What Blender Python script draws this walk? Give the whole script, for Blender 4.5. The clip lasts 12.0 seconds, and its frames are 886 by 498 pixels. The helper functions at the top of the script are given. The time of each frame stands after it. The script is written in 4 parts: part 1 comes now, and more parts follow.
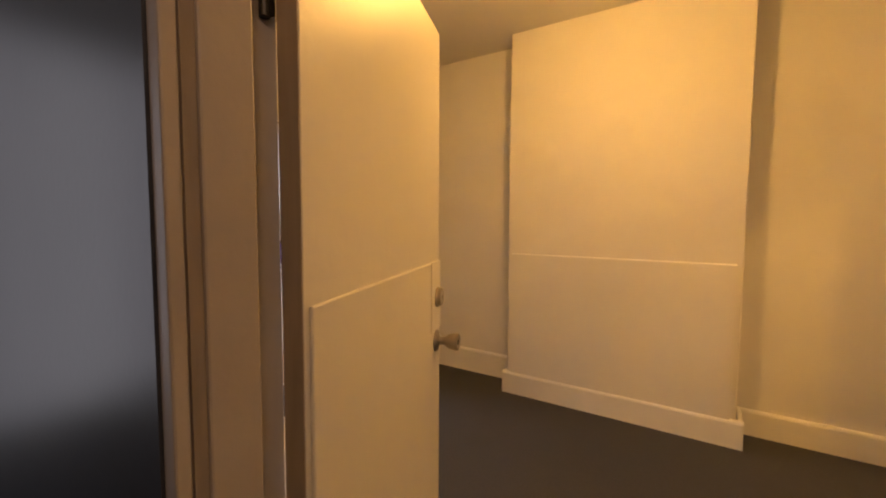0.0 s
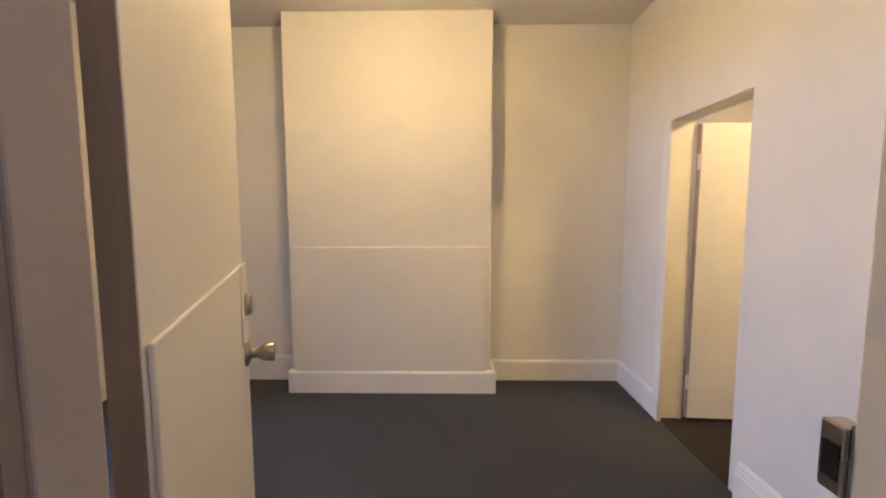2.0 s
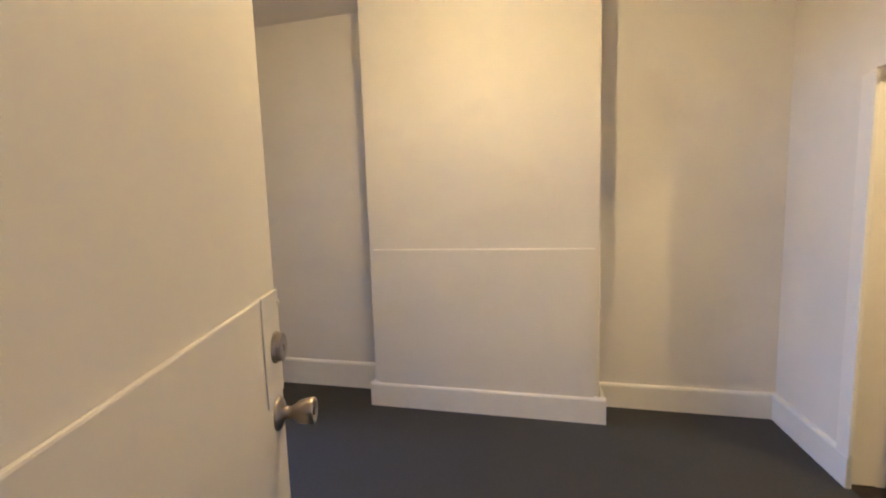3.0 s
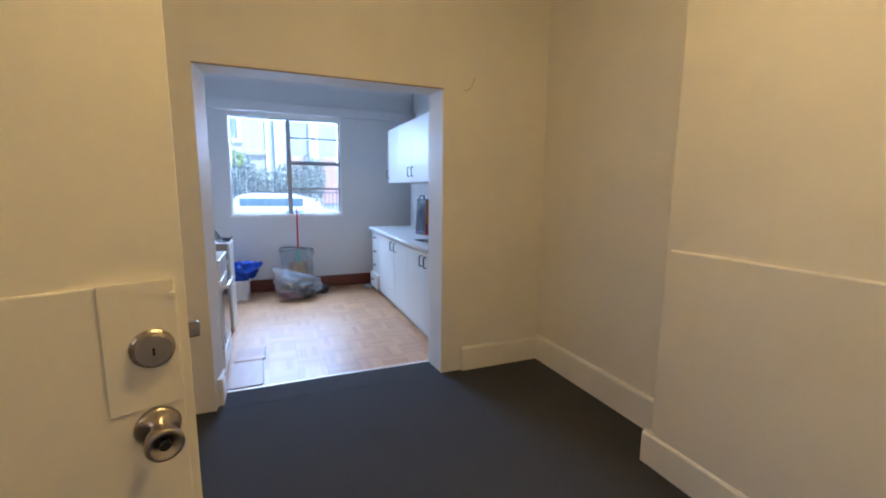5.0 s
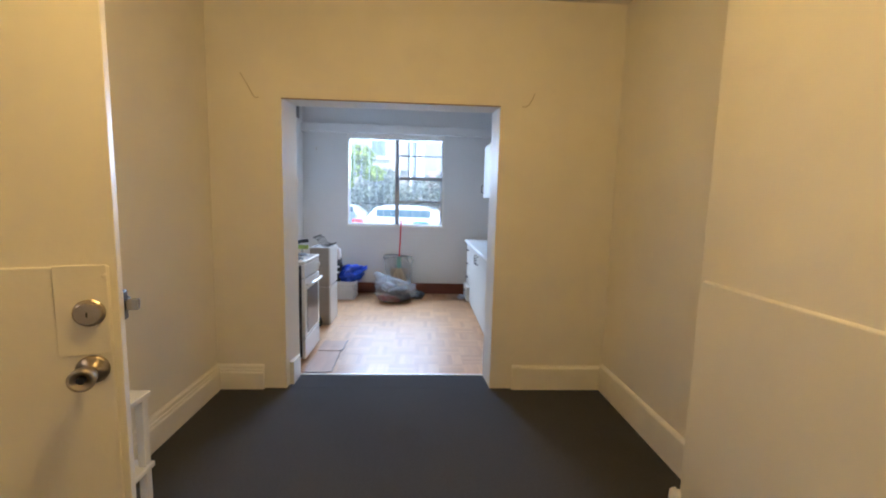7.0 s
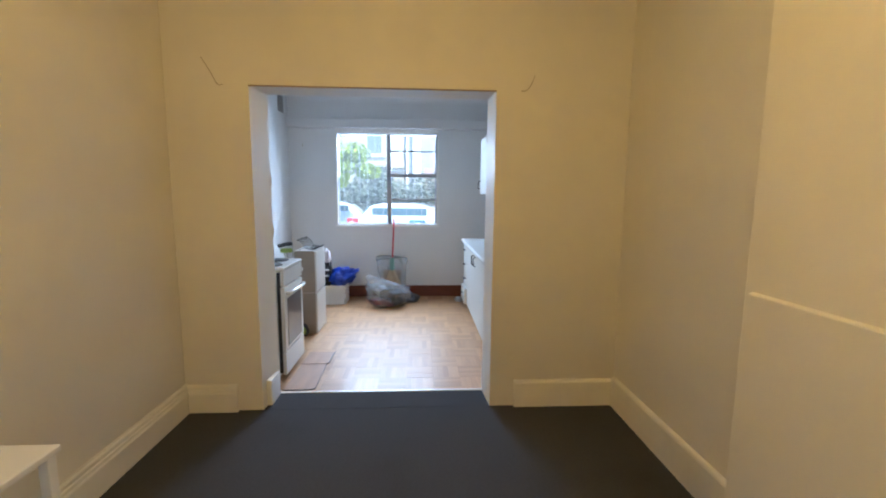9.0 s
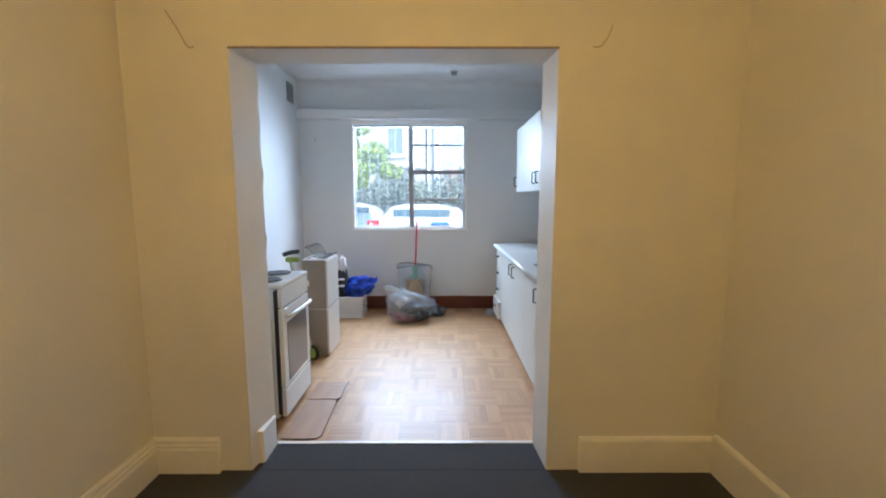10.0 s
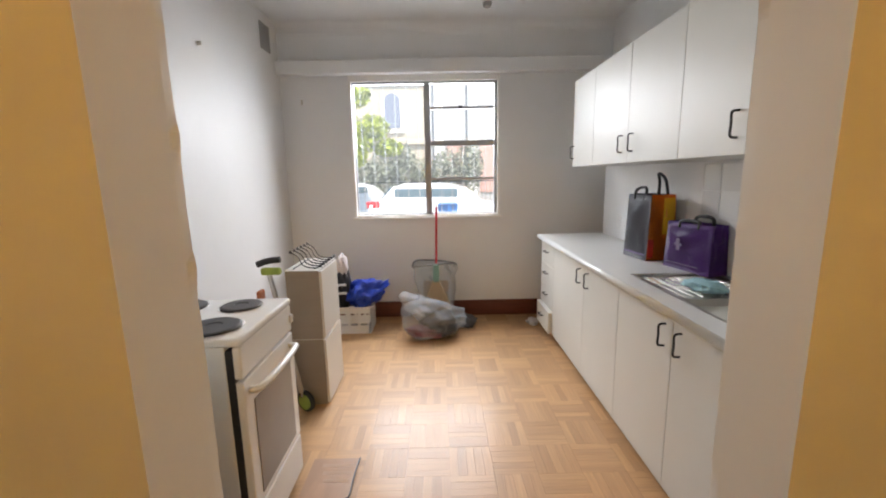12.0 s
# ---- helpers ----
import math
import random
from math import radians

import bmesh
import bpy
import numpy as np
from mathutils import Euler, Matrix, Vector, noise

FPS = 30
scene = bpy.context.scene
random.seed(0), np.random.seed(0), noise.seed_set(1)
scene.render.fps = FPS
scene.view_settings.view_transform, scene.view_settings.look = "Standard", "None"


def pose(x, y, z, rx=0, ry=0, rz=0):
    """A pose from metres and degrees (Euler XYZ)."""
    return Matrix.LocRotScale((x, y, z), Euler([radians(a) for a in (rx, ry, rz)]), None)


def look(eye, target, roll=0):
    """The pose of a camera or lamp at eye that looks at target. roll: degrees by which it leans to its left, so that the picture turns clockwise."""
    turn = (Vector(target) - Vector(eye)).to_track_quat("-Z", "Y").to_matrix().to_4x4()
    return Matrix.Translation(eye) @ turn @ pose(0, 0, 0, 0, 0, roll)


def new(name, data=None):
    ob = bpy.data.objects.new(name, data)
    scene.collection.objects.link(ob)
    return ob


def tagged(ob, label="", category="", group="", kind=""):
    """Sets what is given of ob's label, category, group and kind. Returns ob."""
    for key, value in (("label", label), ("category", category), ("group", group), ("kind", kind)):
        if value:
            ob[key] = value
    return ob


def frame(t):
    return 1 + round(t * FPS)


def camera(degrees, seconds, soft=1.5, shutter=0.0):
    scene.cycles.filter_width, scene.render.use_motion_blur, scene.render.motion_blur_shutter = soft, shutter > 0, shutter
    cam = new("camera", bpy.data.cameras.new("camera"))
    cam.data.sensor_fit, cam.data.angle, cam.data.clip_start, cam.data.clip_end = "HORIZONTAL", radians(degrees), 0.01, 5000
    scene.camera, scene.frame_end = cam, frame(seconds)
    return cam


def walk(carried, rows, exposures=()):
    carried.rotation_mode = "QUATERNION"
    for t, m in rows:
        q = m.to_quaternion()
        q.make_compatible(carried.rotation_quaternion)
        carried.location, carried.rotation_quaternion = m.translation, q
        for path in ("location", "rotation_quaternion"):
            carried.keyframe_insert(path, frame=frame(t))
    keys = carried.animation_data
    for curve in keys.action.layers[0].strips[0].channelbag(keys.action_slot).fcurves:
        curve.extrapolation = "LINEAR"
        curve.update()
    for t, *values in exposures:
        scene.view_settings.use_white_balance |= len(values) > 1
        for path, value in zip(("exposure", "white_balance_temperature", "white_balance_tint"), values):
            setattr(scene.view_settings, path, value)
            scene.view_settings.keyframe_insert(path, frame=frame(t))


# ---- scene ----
cam = camera(94.0, 12.0, soft=2.0)
PATH = [
    (0, (2.818, -3.384, 1.417), (1.723, -1.716, 1.284), 0.3),
    (0.5, (2.716, -3.414, 1.433), (2.055, -1.533, 1.282), -0.1),
    (1, (2.677, -3.486, 1.441), (2.394, -1.514, 1.273), -0.1),
    (1.5, (2.665, -3.491, 1.443), (2.585, -1.501, 1.26), 0.1),
    (2, (2.649, -3.43, 1.437), (2.622, -1.438, 1.253), -0.1),
    (2.5, (2.634, -3.259, 1.435), (2.523, -1.272, 1.24), -0.6),
    (3, (2.614, -3.012, 1.457), (2.152, -1.078, 1.249), -1.8),
    (3.2, (2.594, -2.909, 1.461), (1.947, -1.03, 1.234), -2.0),
    (4.8, (2.853, -2.129, 1.447), (1.089, -1.229, 1.165), -0.3),
    (5, (2.883, -2.061, 1.446), (1.05, -1.315, 1.159), 0.5),
    (5.5, (2.949, -1.866, 1.438), (1.01, -1.456, 1.172), 1.1),
    (6, (3.017, -1.643, 1.456), (1.046, -1.416, 1.205), 2.0),
    (6.5, (3.1, -1.521, 1.461), (1.118, -1.398, 1.224), 2.0),
    (8.5, (3.076, -1.38, 1.491), (1.091, -1.29, 1.264), 1.0),
    (9, (2.768, -1.387, 1.47), (0.786, -1.279, 1.224), 0.5),
    (9.5, (2.406, -1.405, 1.45), (0.421, -1.357, 1.21), 0.1),
    (10, (2.064, -1.457, 1.448), (0.079, -1.45, 1.207), -0.0),
    (10.5, (1.74, -1.546, 1.442), (-0.244, -1.551, 1.189), -0.4),
    (11, (1.434, -1.637, 1.439), (-0.547, -1.644, 1.166), -1.0),
    (11.5, (1.145, -1.696, 1.469), (-0.833, -1.689, 1.171), -1.0),
    (12, (0.898, -1.752, 1.463), (-1.071, -1.735, 1.116), -1.1),
]
EXPOSURE = [(0, 1.75, 7000, 30), (0.5, 1.9, 5800, 29), (1.0, 2.1, 4600, 25), (1.5, 2.1, 4400, 25), (2.5, 2.08, 4380, 25), (3.2, 2.05, 4230, 22), (4.8, 1.65, 4500, 16), (5.5, 1.66, 5050, 18), (6.5, 1.76, 5150, 15), (8.5, 1.77, 5200, 13), (9, 1.75, 5150, 11), (9.5, 1.78, 5100, 10), (10, 1.78, 5350, 11), (10.5, 1.77, 5650, 11), (11, 1.84, 6450, 12), (12, 1.66, 7100, 19)]
walk(cam, [(t, look(eye, target, roll)) for t, eye, target, roll in PATH], EXPOSURE)

# ---- light ----
world = bpy.data.worlds.new("sky_world")
scene.world = world
world.use_nodes = True
wn = world.node_tree
sky = wn.nodes.new("ShaderNodeTexSky")
sky.sky_type, sky.sun_disc = "NISHITA", False
sky.sun_elevation, sky.sun_rotation = radians(50), radians(250)
wn.links.new(sky.outputs[0], wn.nodes["Background"].inputs[0])
wn.nodes["Background"].inputs[1].default_value = 0.15


def lamp(name, kind, m, energy, colour, **more):
    data = bpy.data.lights.new(name, kind)
    data.energy, data.color = energy, colour
    ob = new(name, data)
    ob.matrix_world = m
    if "size" in more:
        data.shape, data.size, data.size_y = "RECTANGLE", more["size"][0], more["size"][1]
    if "radius" in more:
        data.shadow_soft_size = more["radius"]
    return ob


sun = lamp("sun", "SUN", look((-6, 2.2, 9), (-12, -1, 0)), 3.2, (1.0, 0.95, 0.88))
sun.data.angle = radians(0.6)
WARM = (1.0, 0.57, 0.125)
lamp("ceiling_bulb", "POINT", pose(2.3, -1.55, 2.54), 13.0, WARM, radius=0.03)
lamp("side_room_bulb", "POINT", pose(5.0, -1.75, 2.4), 17, WARM, radius=0.06)
lamp("window_daylight", "AREA", look((-4.2, -1.868, 2.4), (-2.6, -2.0, 0.9)), 92, (0.79, 0.905, 1.0), size=(1.9, 1.5))
lamp("hall_bulb", "POINT", pose(3.6, -4.0, 2.25), 4.5, (1.0, 0.68, 0.39), radius=0.08)
lamp("hall_daylight", "AREA", look((-0.4, -4.2, 1.35), (3, -3.7, 1.3)), 2.2, (0.82, 0.93, 1.0), size=(0.9, 2.2))

# ---- materials ----


def mat(name, colour, rough=0.6, metal=0.0, vary=0.06, scale=3.0, bump=0.05, bscale=120.0, stretch=(1, 1, 1), stain=0.0, rnd="", rvary=0.0, alpha=1.0, coat=0.0, spec=0.5):
    m = bpy.data.materials.new(name)
    m.use_nodes = True
    nt = m.node_tree
    b = nt.nodes["Principled BSDF"]
    b.inputs["Roughness"].default_value, b.inputs["Metallic"].default_value = rough, metal
    b.inputs["Alpha"].default_value, b.inputs["Coat Weight"].default_value = alpha, coat
    b.inputs["Specular IOR Level"].default_value = spec
    tc = nt.nodes.new("ShaderNodeTexCoord")
    mp = nt.nodes.new("ShaderNodeMapping")
    mp.inputs["Scale"].default_value = stretch
    nt.links.new(tc.outputs["Object"], mp.inputs[0])
    rand = None
    if rnd:
        src = nt.nodes.new("ShaderNodeObjectInfo" if rnd == "object" else "ShaderNodeNewGeometry")
        rand = src.outputs["Random" if rnd == "object" else "Random Per Island"]
        add = nt.nodes.new("ShaderNodeVectorMath")
        add.operation = "MULTIPLY_ADD"
        comb = nt.nodes.new("ShaderNodeCombineXYZ")
        for k in range(3):
            nt.links.new(rand, comb.inputs[k])
        nt.links.new(comb.outputs[0], add.inputs[0])
        add.inputs[1].default_value = (37, 53, 71)
        nt.links.new(mp.outputs[0], add.inputs[2])
        vec = add.outputs[0]
    else:
        vec = mp.outputs[0]
    big = nt.nodes.new("ShaderNodeTexNoise")
    big.inputs["Scale"].default_value, big.inputs["Detail"].default_value = scale, 6
    nt.links.new(vec, big.inputs["Vector"])
    ramp = nt.nodes.new("ShaderNodeMapRange")
    ramp.inputs["From Min"].default_value, ramp.inputs["From Max"].default_value = 0.3, 0.7
    ramp.inputs["To Min"].default_value, ramp.inputs["To Max"].default_value = 1 - vary, 1 + vary
    nt.links.new(big.outputs[0], ramp.inputs[0])
    val = ramp.outputs[0]
    if rnd:
        rr = nt.nodes.new("ShaderNodeMapRange")
        rr.inputs["To Min"].default_value, rr.inputs["To Max"].default_value = 1 - rvary, 1 + rvary
        nt.links.new(rand, rr.inputs[0])
        mu = nt.nodes.new("ShaderNodeMath")
        mu.operation = "MULTIPLY"
        nt.links.new(val, mu.inputs[0])
        nt.links.new(rr.outputs[0], mu.inputs[1])
        val = mu.outputs[0]
    hsv = nt.nodes.new("ShaderNodeHueSaturation")
    hsv.inputs["Color"].default_value = (*colour, 1)
    nt.links.new(val, hsv.inputs["Value"])
    out = hsv.outputs[0]
    if stain:
        sn = nt.nodes.new("ShaderNodeTexNoise")
        sn.inputs["Scale"].default_value, sn.inputs["Detail"].default_value = 1.7, 10
        nt.links.new(tc.outputs["Object"], sn.inputs["Vector"])
        sr = nt.nodes.new("ShaderNodeMapRange")
        sr.inputs["From Min"].default_value, sr.inputs["From Max"].default_value = 0.56, 0.74
        sr.inputs["To Max"].default_value = stain
        nt.links.new(sn.outputs[0], sr.inputs[0])
        mx = nt.nodes.new("ShaderNodeMix")
        mx.data_type = "RGBA"
        nt.links.new(sr.outputs[0], mx.inputs["Factor"])
        nt.links.new(out, mx.inputs["A"])
        mx.inputs["B"].default_value = (colour[0] * 0.55, colour[1] * 0.5, colour[2] * 0.42, 1)
        out = mx.outputs["Result"]
    nt.links.new(out, b.inputs["Base Color"])
    rv = nt.nodes.new("ShaderNodeMapRange")
    rv.inputs["To Min"].default_value, rv.inputs["To Max"].default_value = max(0, rough - 0.07), min(1, rough + 0.07)
    nt.links.new(big.outputs[0], rv.inputs[0])
    nt.links.new(rv.outputs[0], b.inputs["Roughness"])
    if bump:
        fine = nt.nodes.new("ShaderNodeTexNoise")
        fine.inputs["Scale"].default_value, fine.inputs["Detail"].default_value = bscale, 4
        nt.links.new(vec, fine.inputs["Vector"])
        bp = nt.nodes.new("ShaderNodeBump")
        bp.inputs["Strength"].default_value, bp.inputs["Distance"].default_value = bump, 0.01
        nt.links.new(fine.outputs[0], bp.inputs["Height"])
        nt.links.new(bp.outputs[0], b.inputs["Normal"])
    return m


PAINT = mat("wall_paint", (0.80, 0.775, 0.72), 0.55, vary=0.04, scale=1.6, bump=0.035, bscale=45, stain=0.11)
KPAINT = mat("kitchen_paint", (0.78, 0.78, 0.77), 0.5, vary=0.03, scale=1.3, bump=0.035, bscale=40, stain=0.07)
CEIL = mat("ceiling_paint", (0.72, 0.70, 0.66), 0.8, vary=0.04, scale=1.2, bump=0.1, bscale=60)
TRIM = mat("trim_gloss_paint", (0.86, 0.84, 0.79), 0.35, vary=0.03, scale=5, bump=0.06, bscale=30, stain=0.08)
DOORP = mat("door_paint", (0.76, 0.735, 0.67), 0.42, vary=0.03, scale=2.5, bump=0.08, bscale=35, stain=0.08)
# stained paint, its base colour also darkened for the shade on the frame
JAMBP = mat("grubby_shaded_paint", (0.50, 0.45, 0.39), 0.45, vary=0.08, scale=4, bump=0.08, bscale=35, stain=0.3)
# raw wood of the door edge; also the dark strips that stand for shade
EDGE = mat("raw_edge_and_shade", (0.30, 0.25, 0.20), 0.7, vary=0.15, scale=6, stretch=(6, 6, 0.6))
HALLP = mat("hall_dark_gloss", (0.07, 0.078, 0.095), 0.36, vary=0.15, scale=2, bump=0.02, bscale=60)
CARPET = mat("carpet", (0.072, 0.075, 0.083), 0.95, vary=0.08, scale=70, bump=0.45, bscale=420, stain=0.2, spec=0.1)
BROWN = mat("brown_carpet", (0.055, 0.045, 0.036), 0.95, vary=0.2, scale=30, bump=0.8, bscale=380, spec=0.1)
WOODX = dict(rough=0.43, vary=0.09, scale=4, bump=0.05, bscale=18, rvary=0.13, coat=0.05, spec=0.36)
PQ_X = mat("parquet_grain_x", (0.50, 0.295, 0.145), stretch=(1.2, 22, 8), rnd="object", **WOODX)
PQ_Y = mat("parquet_grain_y", (0.50, 0.295, 0.145), stretch=(22, 1.2, 8), rnd="object", **WOODX)
PI_X = mat("parquet_far_x", (0.50, 0.295, 0.145), stretch=(1.2, 22, 8), rnd="island", **WOODX)
PI_Y = mat("parquet_far_y", (0.50, 0.295, 0.145), stretch=(22, 1.2, 8), rnd="island", **WOODX)
GROUT = mat("parquet_joint", (0.42, 0.245, 0.12), 0.7)
REDWOOD = mat("red_brown_skirting", (0.13, 0.032, 0.016), 0.35, vary=0.2, scale=5, stretch=(8, 1, 8), bump=0.05)
STEEL = mat("satin_steel", (0.50, 0.47, 0.43), 0.28, metal=1.0, vary=0.08, bump=0.03)
CHROME = mat("worn_chrome", (0.40, 0.36, 0.31), 0.3, metal=1.0, vary=0.15, scale=20, bump=0.03)
DARKM = mat("dark_metal", (0.05, 0.05, 0.05), 0.4, metal=0.8)
BLACK = mat("black_plastic", (0.015, 0.015, 0.016), 0.4)
ALU = mat("grey_aluminium", (0.36, 0.37, 0.38), 0.4, metal=0.6)
CAB = mat("cabinet_white", (0.69, 0.69, 0.64), 0.46, vary=0.02, scale=2, bump=0.03, bscale=20, stain=0.05)
TOP = mat("worktop_laminate", (0.74, 0.75, 0.74), 0.32, vary=0.015, scale=4, bump=0.02)
TOEK = mat("kickboard", (0.62, 0.58, 0.5), 0.5, stain=0.2)
ENAM = mat("stove_enamel", (0.74, 0.72, 0.67), 0.22, vary=0.03, bump=0.02, bscale=15, stain=0.12)
GLASSD = mat("oven_glass", (0.20, 0.175, 0.155), 0.12, vary=0.1, scale=4, bump=0.0)
HOT = mat("hotplate_iron", (0.05, 0.045, 0.043), 0.55, vary=0.2, scale=15, bump=0.1)
# beige lowered so that the carcass sides look shaded
BEIGE = mat("shaded_beige_board", (0.28, 0.23, 0.18), 0.55, vary=0.06, scale=3, stretch=(1, 1, 6))
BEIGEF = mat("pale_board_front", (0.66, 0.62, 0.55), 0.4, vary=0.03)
LIME = mat("lime_plastic", (0.27, 0.36, 0.06), 0.45, vary=0.15, scale=12)
ORANGE = mat("orange_plastic", (0.42, 0.13, 0.04), 0.5)
WPLAS = mat("white_plastic", (0.80, 0.80, 0.79), 0.35, vary=0.02)
BLUE = mat("blue_bag_plastic", (0.012, 0.05, 0.42), 0.3, vary=0.25, scale=14, bump=0.3, bscale=25)
BWCLOTH = mat("black_print_cloth", (0.02, 0.02, 0.022), 0.7, bump=0.2, bscale=60)
PINKW = mat("off_white_cloth", (0.74, 0.68, 0.67), 0.8, vary=0.08, bump=0.3, bscale=40)
FILM = mat("clear_plastic_film", (0.60, 0.64, 0.69), 0.14, vary=0.15, scale=12, bump=0.4, bscale=16, alpha=0.27)
FILMK = mat("gathered_film", (0.56, 0.60, 0.64), 0.2, vary=0.2, scale=14, bump=0.5, bscale=25, alpha=0.3)
FILMT = mat("clear_plastic_sheet", (0.55, 0.60, 0.62), 0.15, vary=0.1, scale=12, bump=0.4, bscale=22, alpha=0.36)
RUBB1 = mat("crumpled_dark_rubbish", (0.07, 0.07, 0.075), 0.6, vary=0.5, scale=9, bump=0.4, bscale=30)
RUBB2 = mat("crumpled_red_rubbish", (0.14, 0.02, 0.025), 0.5, vary=0.4, scale=9, bump=0.3, bscale=30)
RUBB3 = mat("crumpled_pale_rubbish", (0.6, 0.6, 0.62), 0.5, vary=0.2, scale=9, bump=0.3, bscale=30)
CARD = mat("cardboard", (0.36, 0.22, 0.13), 0.8, vary=0.08, scale=5, bump=0.1, bscale=80)
SHEET = mat("worn_hardboard", (0.40, 0.235, 0.135), 0.45, vary=0.12, scale=3, stretch=(1, 5, 1), bump=0.06, bscale=50, stain=0.2)
CARDL = mat("pale_cardboard", (0.46, 0.31, 0.21), 0.8, vary=0.1)
RED = mat("red_broom_handle", (0.55, 0.015, 0.03), 0.35)
MINT = mat("green_broom_head", (0.20, 0.36, 0.28), 0.5)
BRIST = mat("broom_bristle", (0.50, 0.36, 0.22), 0.8, vary=0.2, scale=30, stretch=(30, 30, 1))
GREYB = mat("grey_tote_fabric", (0.085, 0.08, 0.095), 0.4, vary=0.15, scale=8, bump=0.25, bscale=90)
ORB = mat("orange_tote_fabric", (0.72, 0.20, 0.015), 0.55, vary=0.15, scale=5, bump=0.25, bscale=90)
YEL = mat("yellow_tote_fabric", (0.78, 0.44, 0.02), 0.55, vary=0.1, scale=5, bump=0.25, bscale=90)
REDB = mat("red_tote_fabric", (0.50, 0.03, 0.015), 0.55, vary=0.1, scale=5, bump=0.25, bscale=90)
PURP = mat("purple_tote_fabric", (0.10, 0.02, 0.21), 0.34, vary=0.2, scale=8, bump=0.25, bscale=90)
LILAC = mat("pale_print", (0.24, 0.18, 0.32), 0.5)
TEAL = mat("pale_blue_cloth", (0.35, 0.60, 0.66), 0.8, vary=0.1, bump=0.4, bscale=60)
TILE = mat("splash_tile", (0.76, 0.76, 0.75), 0.22, vary=0.03, rnd="object", rvary=0.03, bump=0.02, bscale=10)
VENT = mat("vent_grey", (0.30, 0.29, 0.27), 0.6)
STREET = mat("asphalt", (0.055, 0.055, 0.057), 0.9, vary=0.2, scale=3, bump=0.4, bscale=60)
PAVE = mat("pavement_concrete", (0.36, 0.35, 0.33), 0.85, vary=0.12, scale=2, bump=0.2, bscale=40)
STUCCO = mat("cream_stucco", (0.46, 0.40, 0.31), 0.85, vary=0.1, scale=1, bump=0.2, bscale=20, stain=0.2)
STONE = mat("grey_stone", (0.38, 0.38, 0.37), 0.85, vary=0.15, scale=2, bump=0.3, bscale=20)
BRICKR = mat("pinkish_render", (0.50, 0.30, 0.25), 0.85, vary=0.12, scale=2, bump=0.2)
ROOFM = mat("slate_roof", (0.12, 0.12, 0.13), 0.7, vary=0.2, scale=6)
CARW = mat("car_white", (0.80, 0.81, 0.82), 0.2, vary=0.01, bump=0.0, coat=0.6)
CARG = mat("car_glass", (0.10, 0.16, 0.19), 0.06, bump=0.0, vary=0.02)
TAIL = mat("tail_light_red", (0.60, 0.02, 0.03), 0.15, bump=0.0)
RUBBER = mat("tyre_rubber", (0.02, 0.02, 0.02), 0.8)
BIN = mat("blue_bin_plastic", (0.02, 0.16, 0.45), 0.4)
BARK = mat("bark", (0.11, 0.085, 0.06), 0.9, vary=0.3, scale=6, bump=0.6, bscale=20)
LEAF = mat("leaf_green", (0.30, 0.36, 0.03), 0.55, vary=0.1, rnd="island", rvary=0.45, bump=0.0)
HEDGE = mat("hedge_green", (0.20, 0.22, 0.15), 0.6, vary=0.1, rnd="island", rvary=0.45, bump=0.0)
WINDARK = mat("dark_pane", (0.16, 0.18, 0.24), 0.08, bump=0.0)

GLASS = bpy.data.materials.new("window_glass")
GLASS.use_nodes = True
gt = GLASS.node_tree
gt.nodes.remove(gt.nodes["Principled BSDF"])
tr, gl, fr, mixs = (gt.nodes.new("ShaderNode" + n) for n in ("BsdfTransparent", "BsdfGlossy", "Fresnel", "MixShader"))
gl.inputs["Roughness"].default_value = 0.02
tr.inputs[0].default_value = (0.93, 0.96, 0.96, 1)
# a little translucency lays the pale haze of glare over the panes
veil, veil_mix, cloud = (gt.nodes.new("ShaderNode" + n) for n in ("BsdfTranslucent", "MixShader", "TexNoise"))
veil.inputs[0].default_value = (0.86, 0.92, 0.95, 1)
cloud.inputs["Scale"].default_value = 3.0
amount = gt.nodes.new("ShaderNodeMapRange")
amount.inputs["To Min"].default_value, amount.inputs["To Max"].default_value = 0.009, 0.015
gt.links.new(cloud.outputs[0], amount.inputs[0])
gt.links.new(amount.outputs[0], veil_mix.inputs[0])
gt.links.new(tr.outputs[0], veil_mix.inputs[1])
gt.links.new(veil.outputs[0], veil_mix.inputs[2])
gt.links.new(fr.outputs[0], mixs.inputs[0])
gt.links.new(veil_mix.outputs[0], mixs.inputs[1])
gt.links.new(gl.outputs[0], mixs.inputs[2])
gt.links.new(mixs.outputs[0], gt.nodes["Material Output"].inputs[0])

# ---- builders ----


def box(bm, x0, x1, y0, y1, z0, z1, bevel=0.0, m=None):
    """A box between two corners, with rounded edges if bevel is given."""
    made = bmesh.ops.create_cube(bm, size=1.0)["verts"]
    c = Matrix.LocRotScale(((x0 + x1) / 2, (y0 + y1) / 2, (z0 + z1) / 2), None, (abs(x1 - x0), abs(y1 - y0), abs(z1 - z0)))
    bmesh.ops.transform(bm, matrix=(m or Matrix()) @ c, verts=made)
    if bevel:
        edges = list({e for v in made for e in v.link_edges})
        bmesh.ops.bevel(bm, geom=edges, offset=bevel, segments=2, affect="EDGES", profile=0.5)
    return bm


def boxes(*rows, bevel=0.0):
    bm = bmesh.new()
    for r in rows:
        box(bm, *r, bevel=bevel)
    return bm


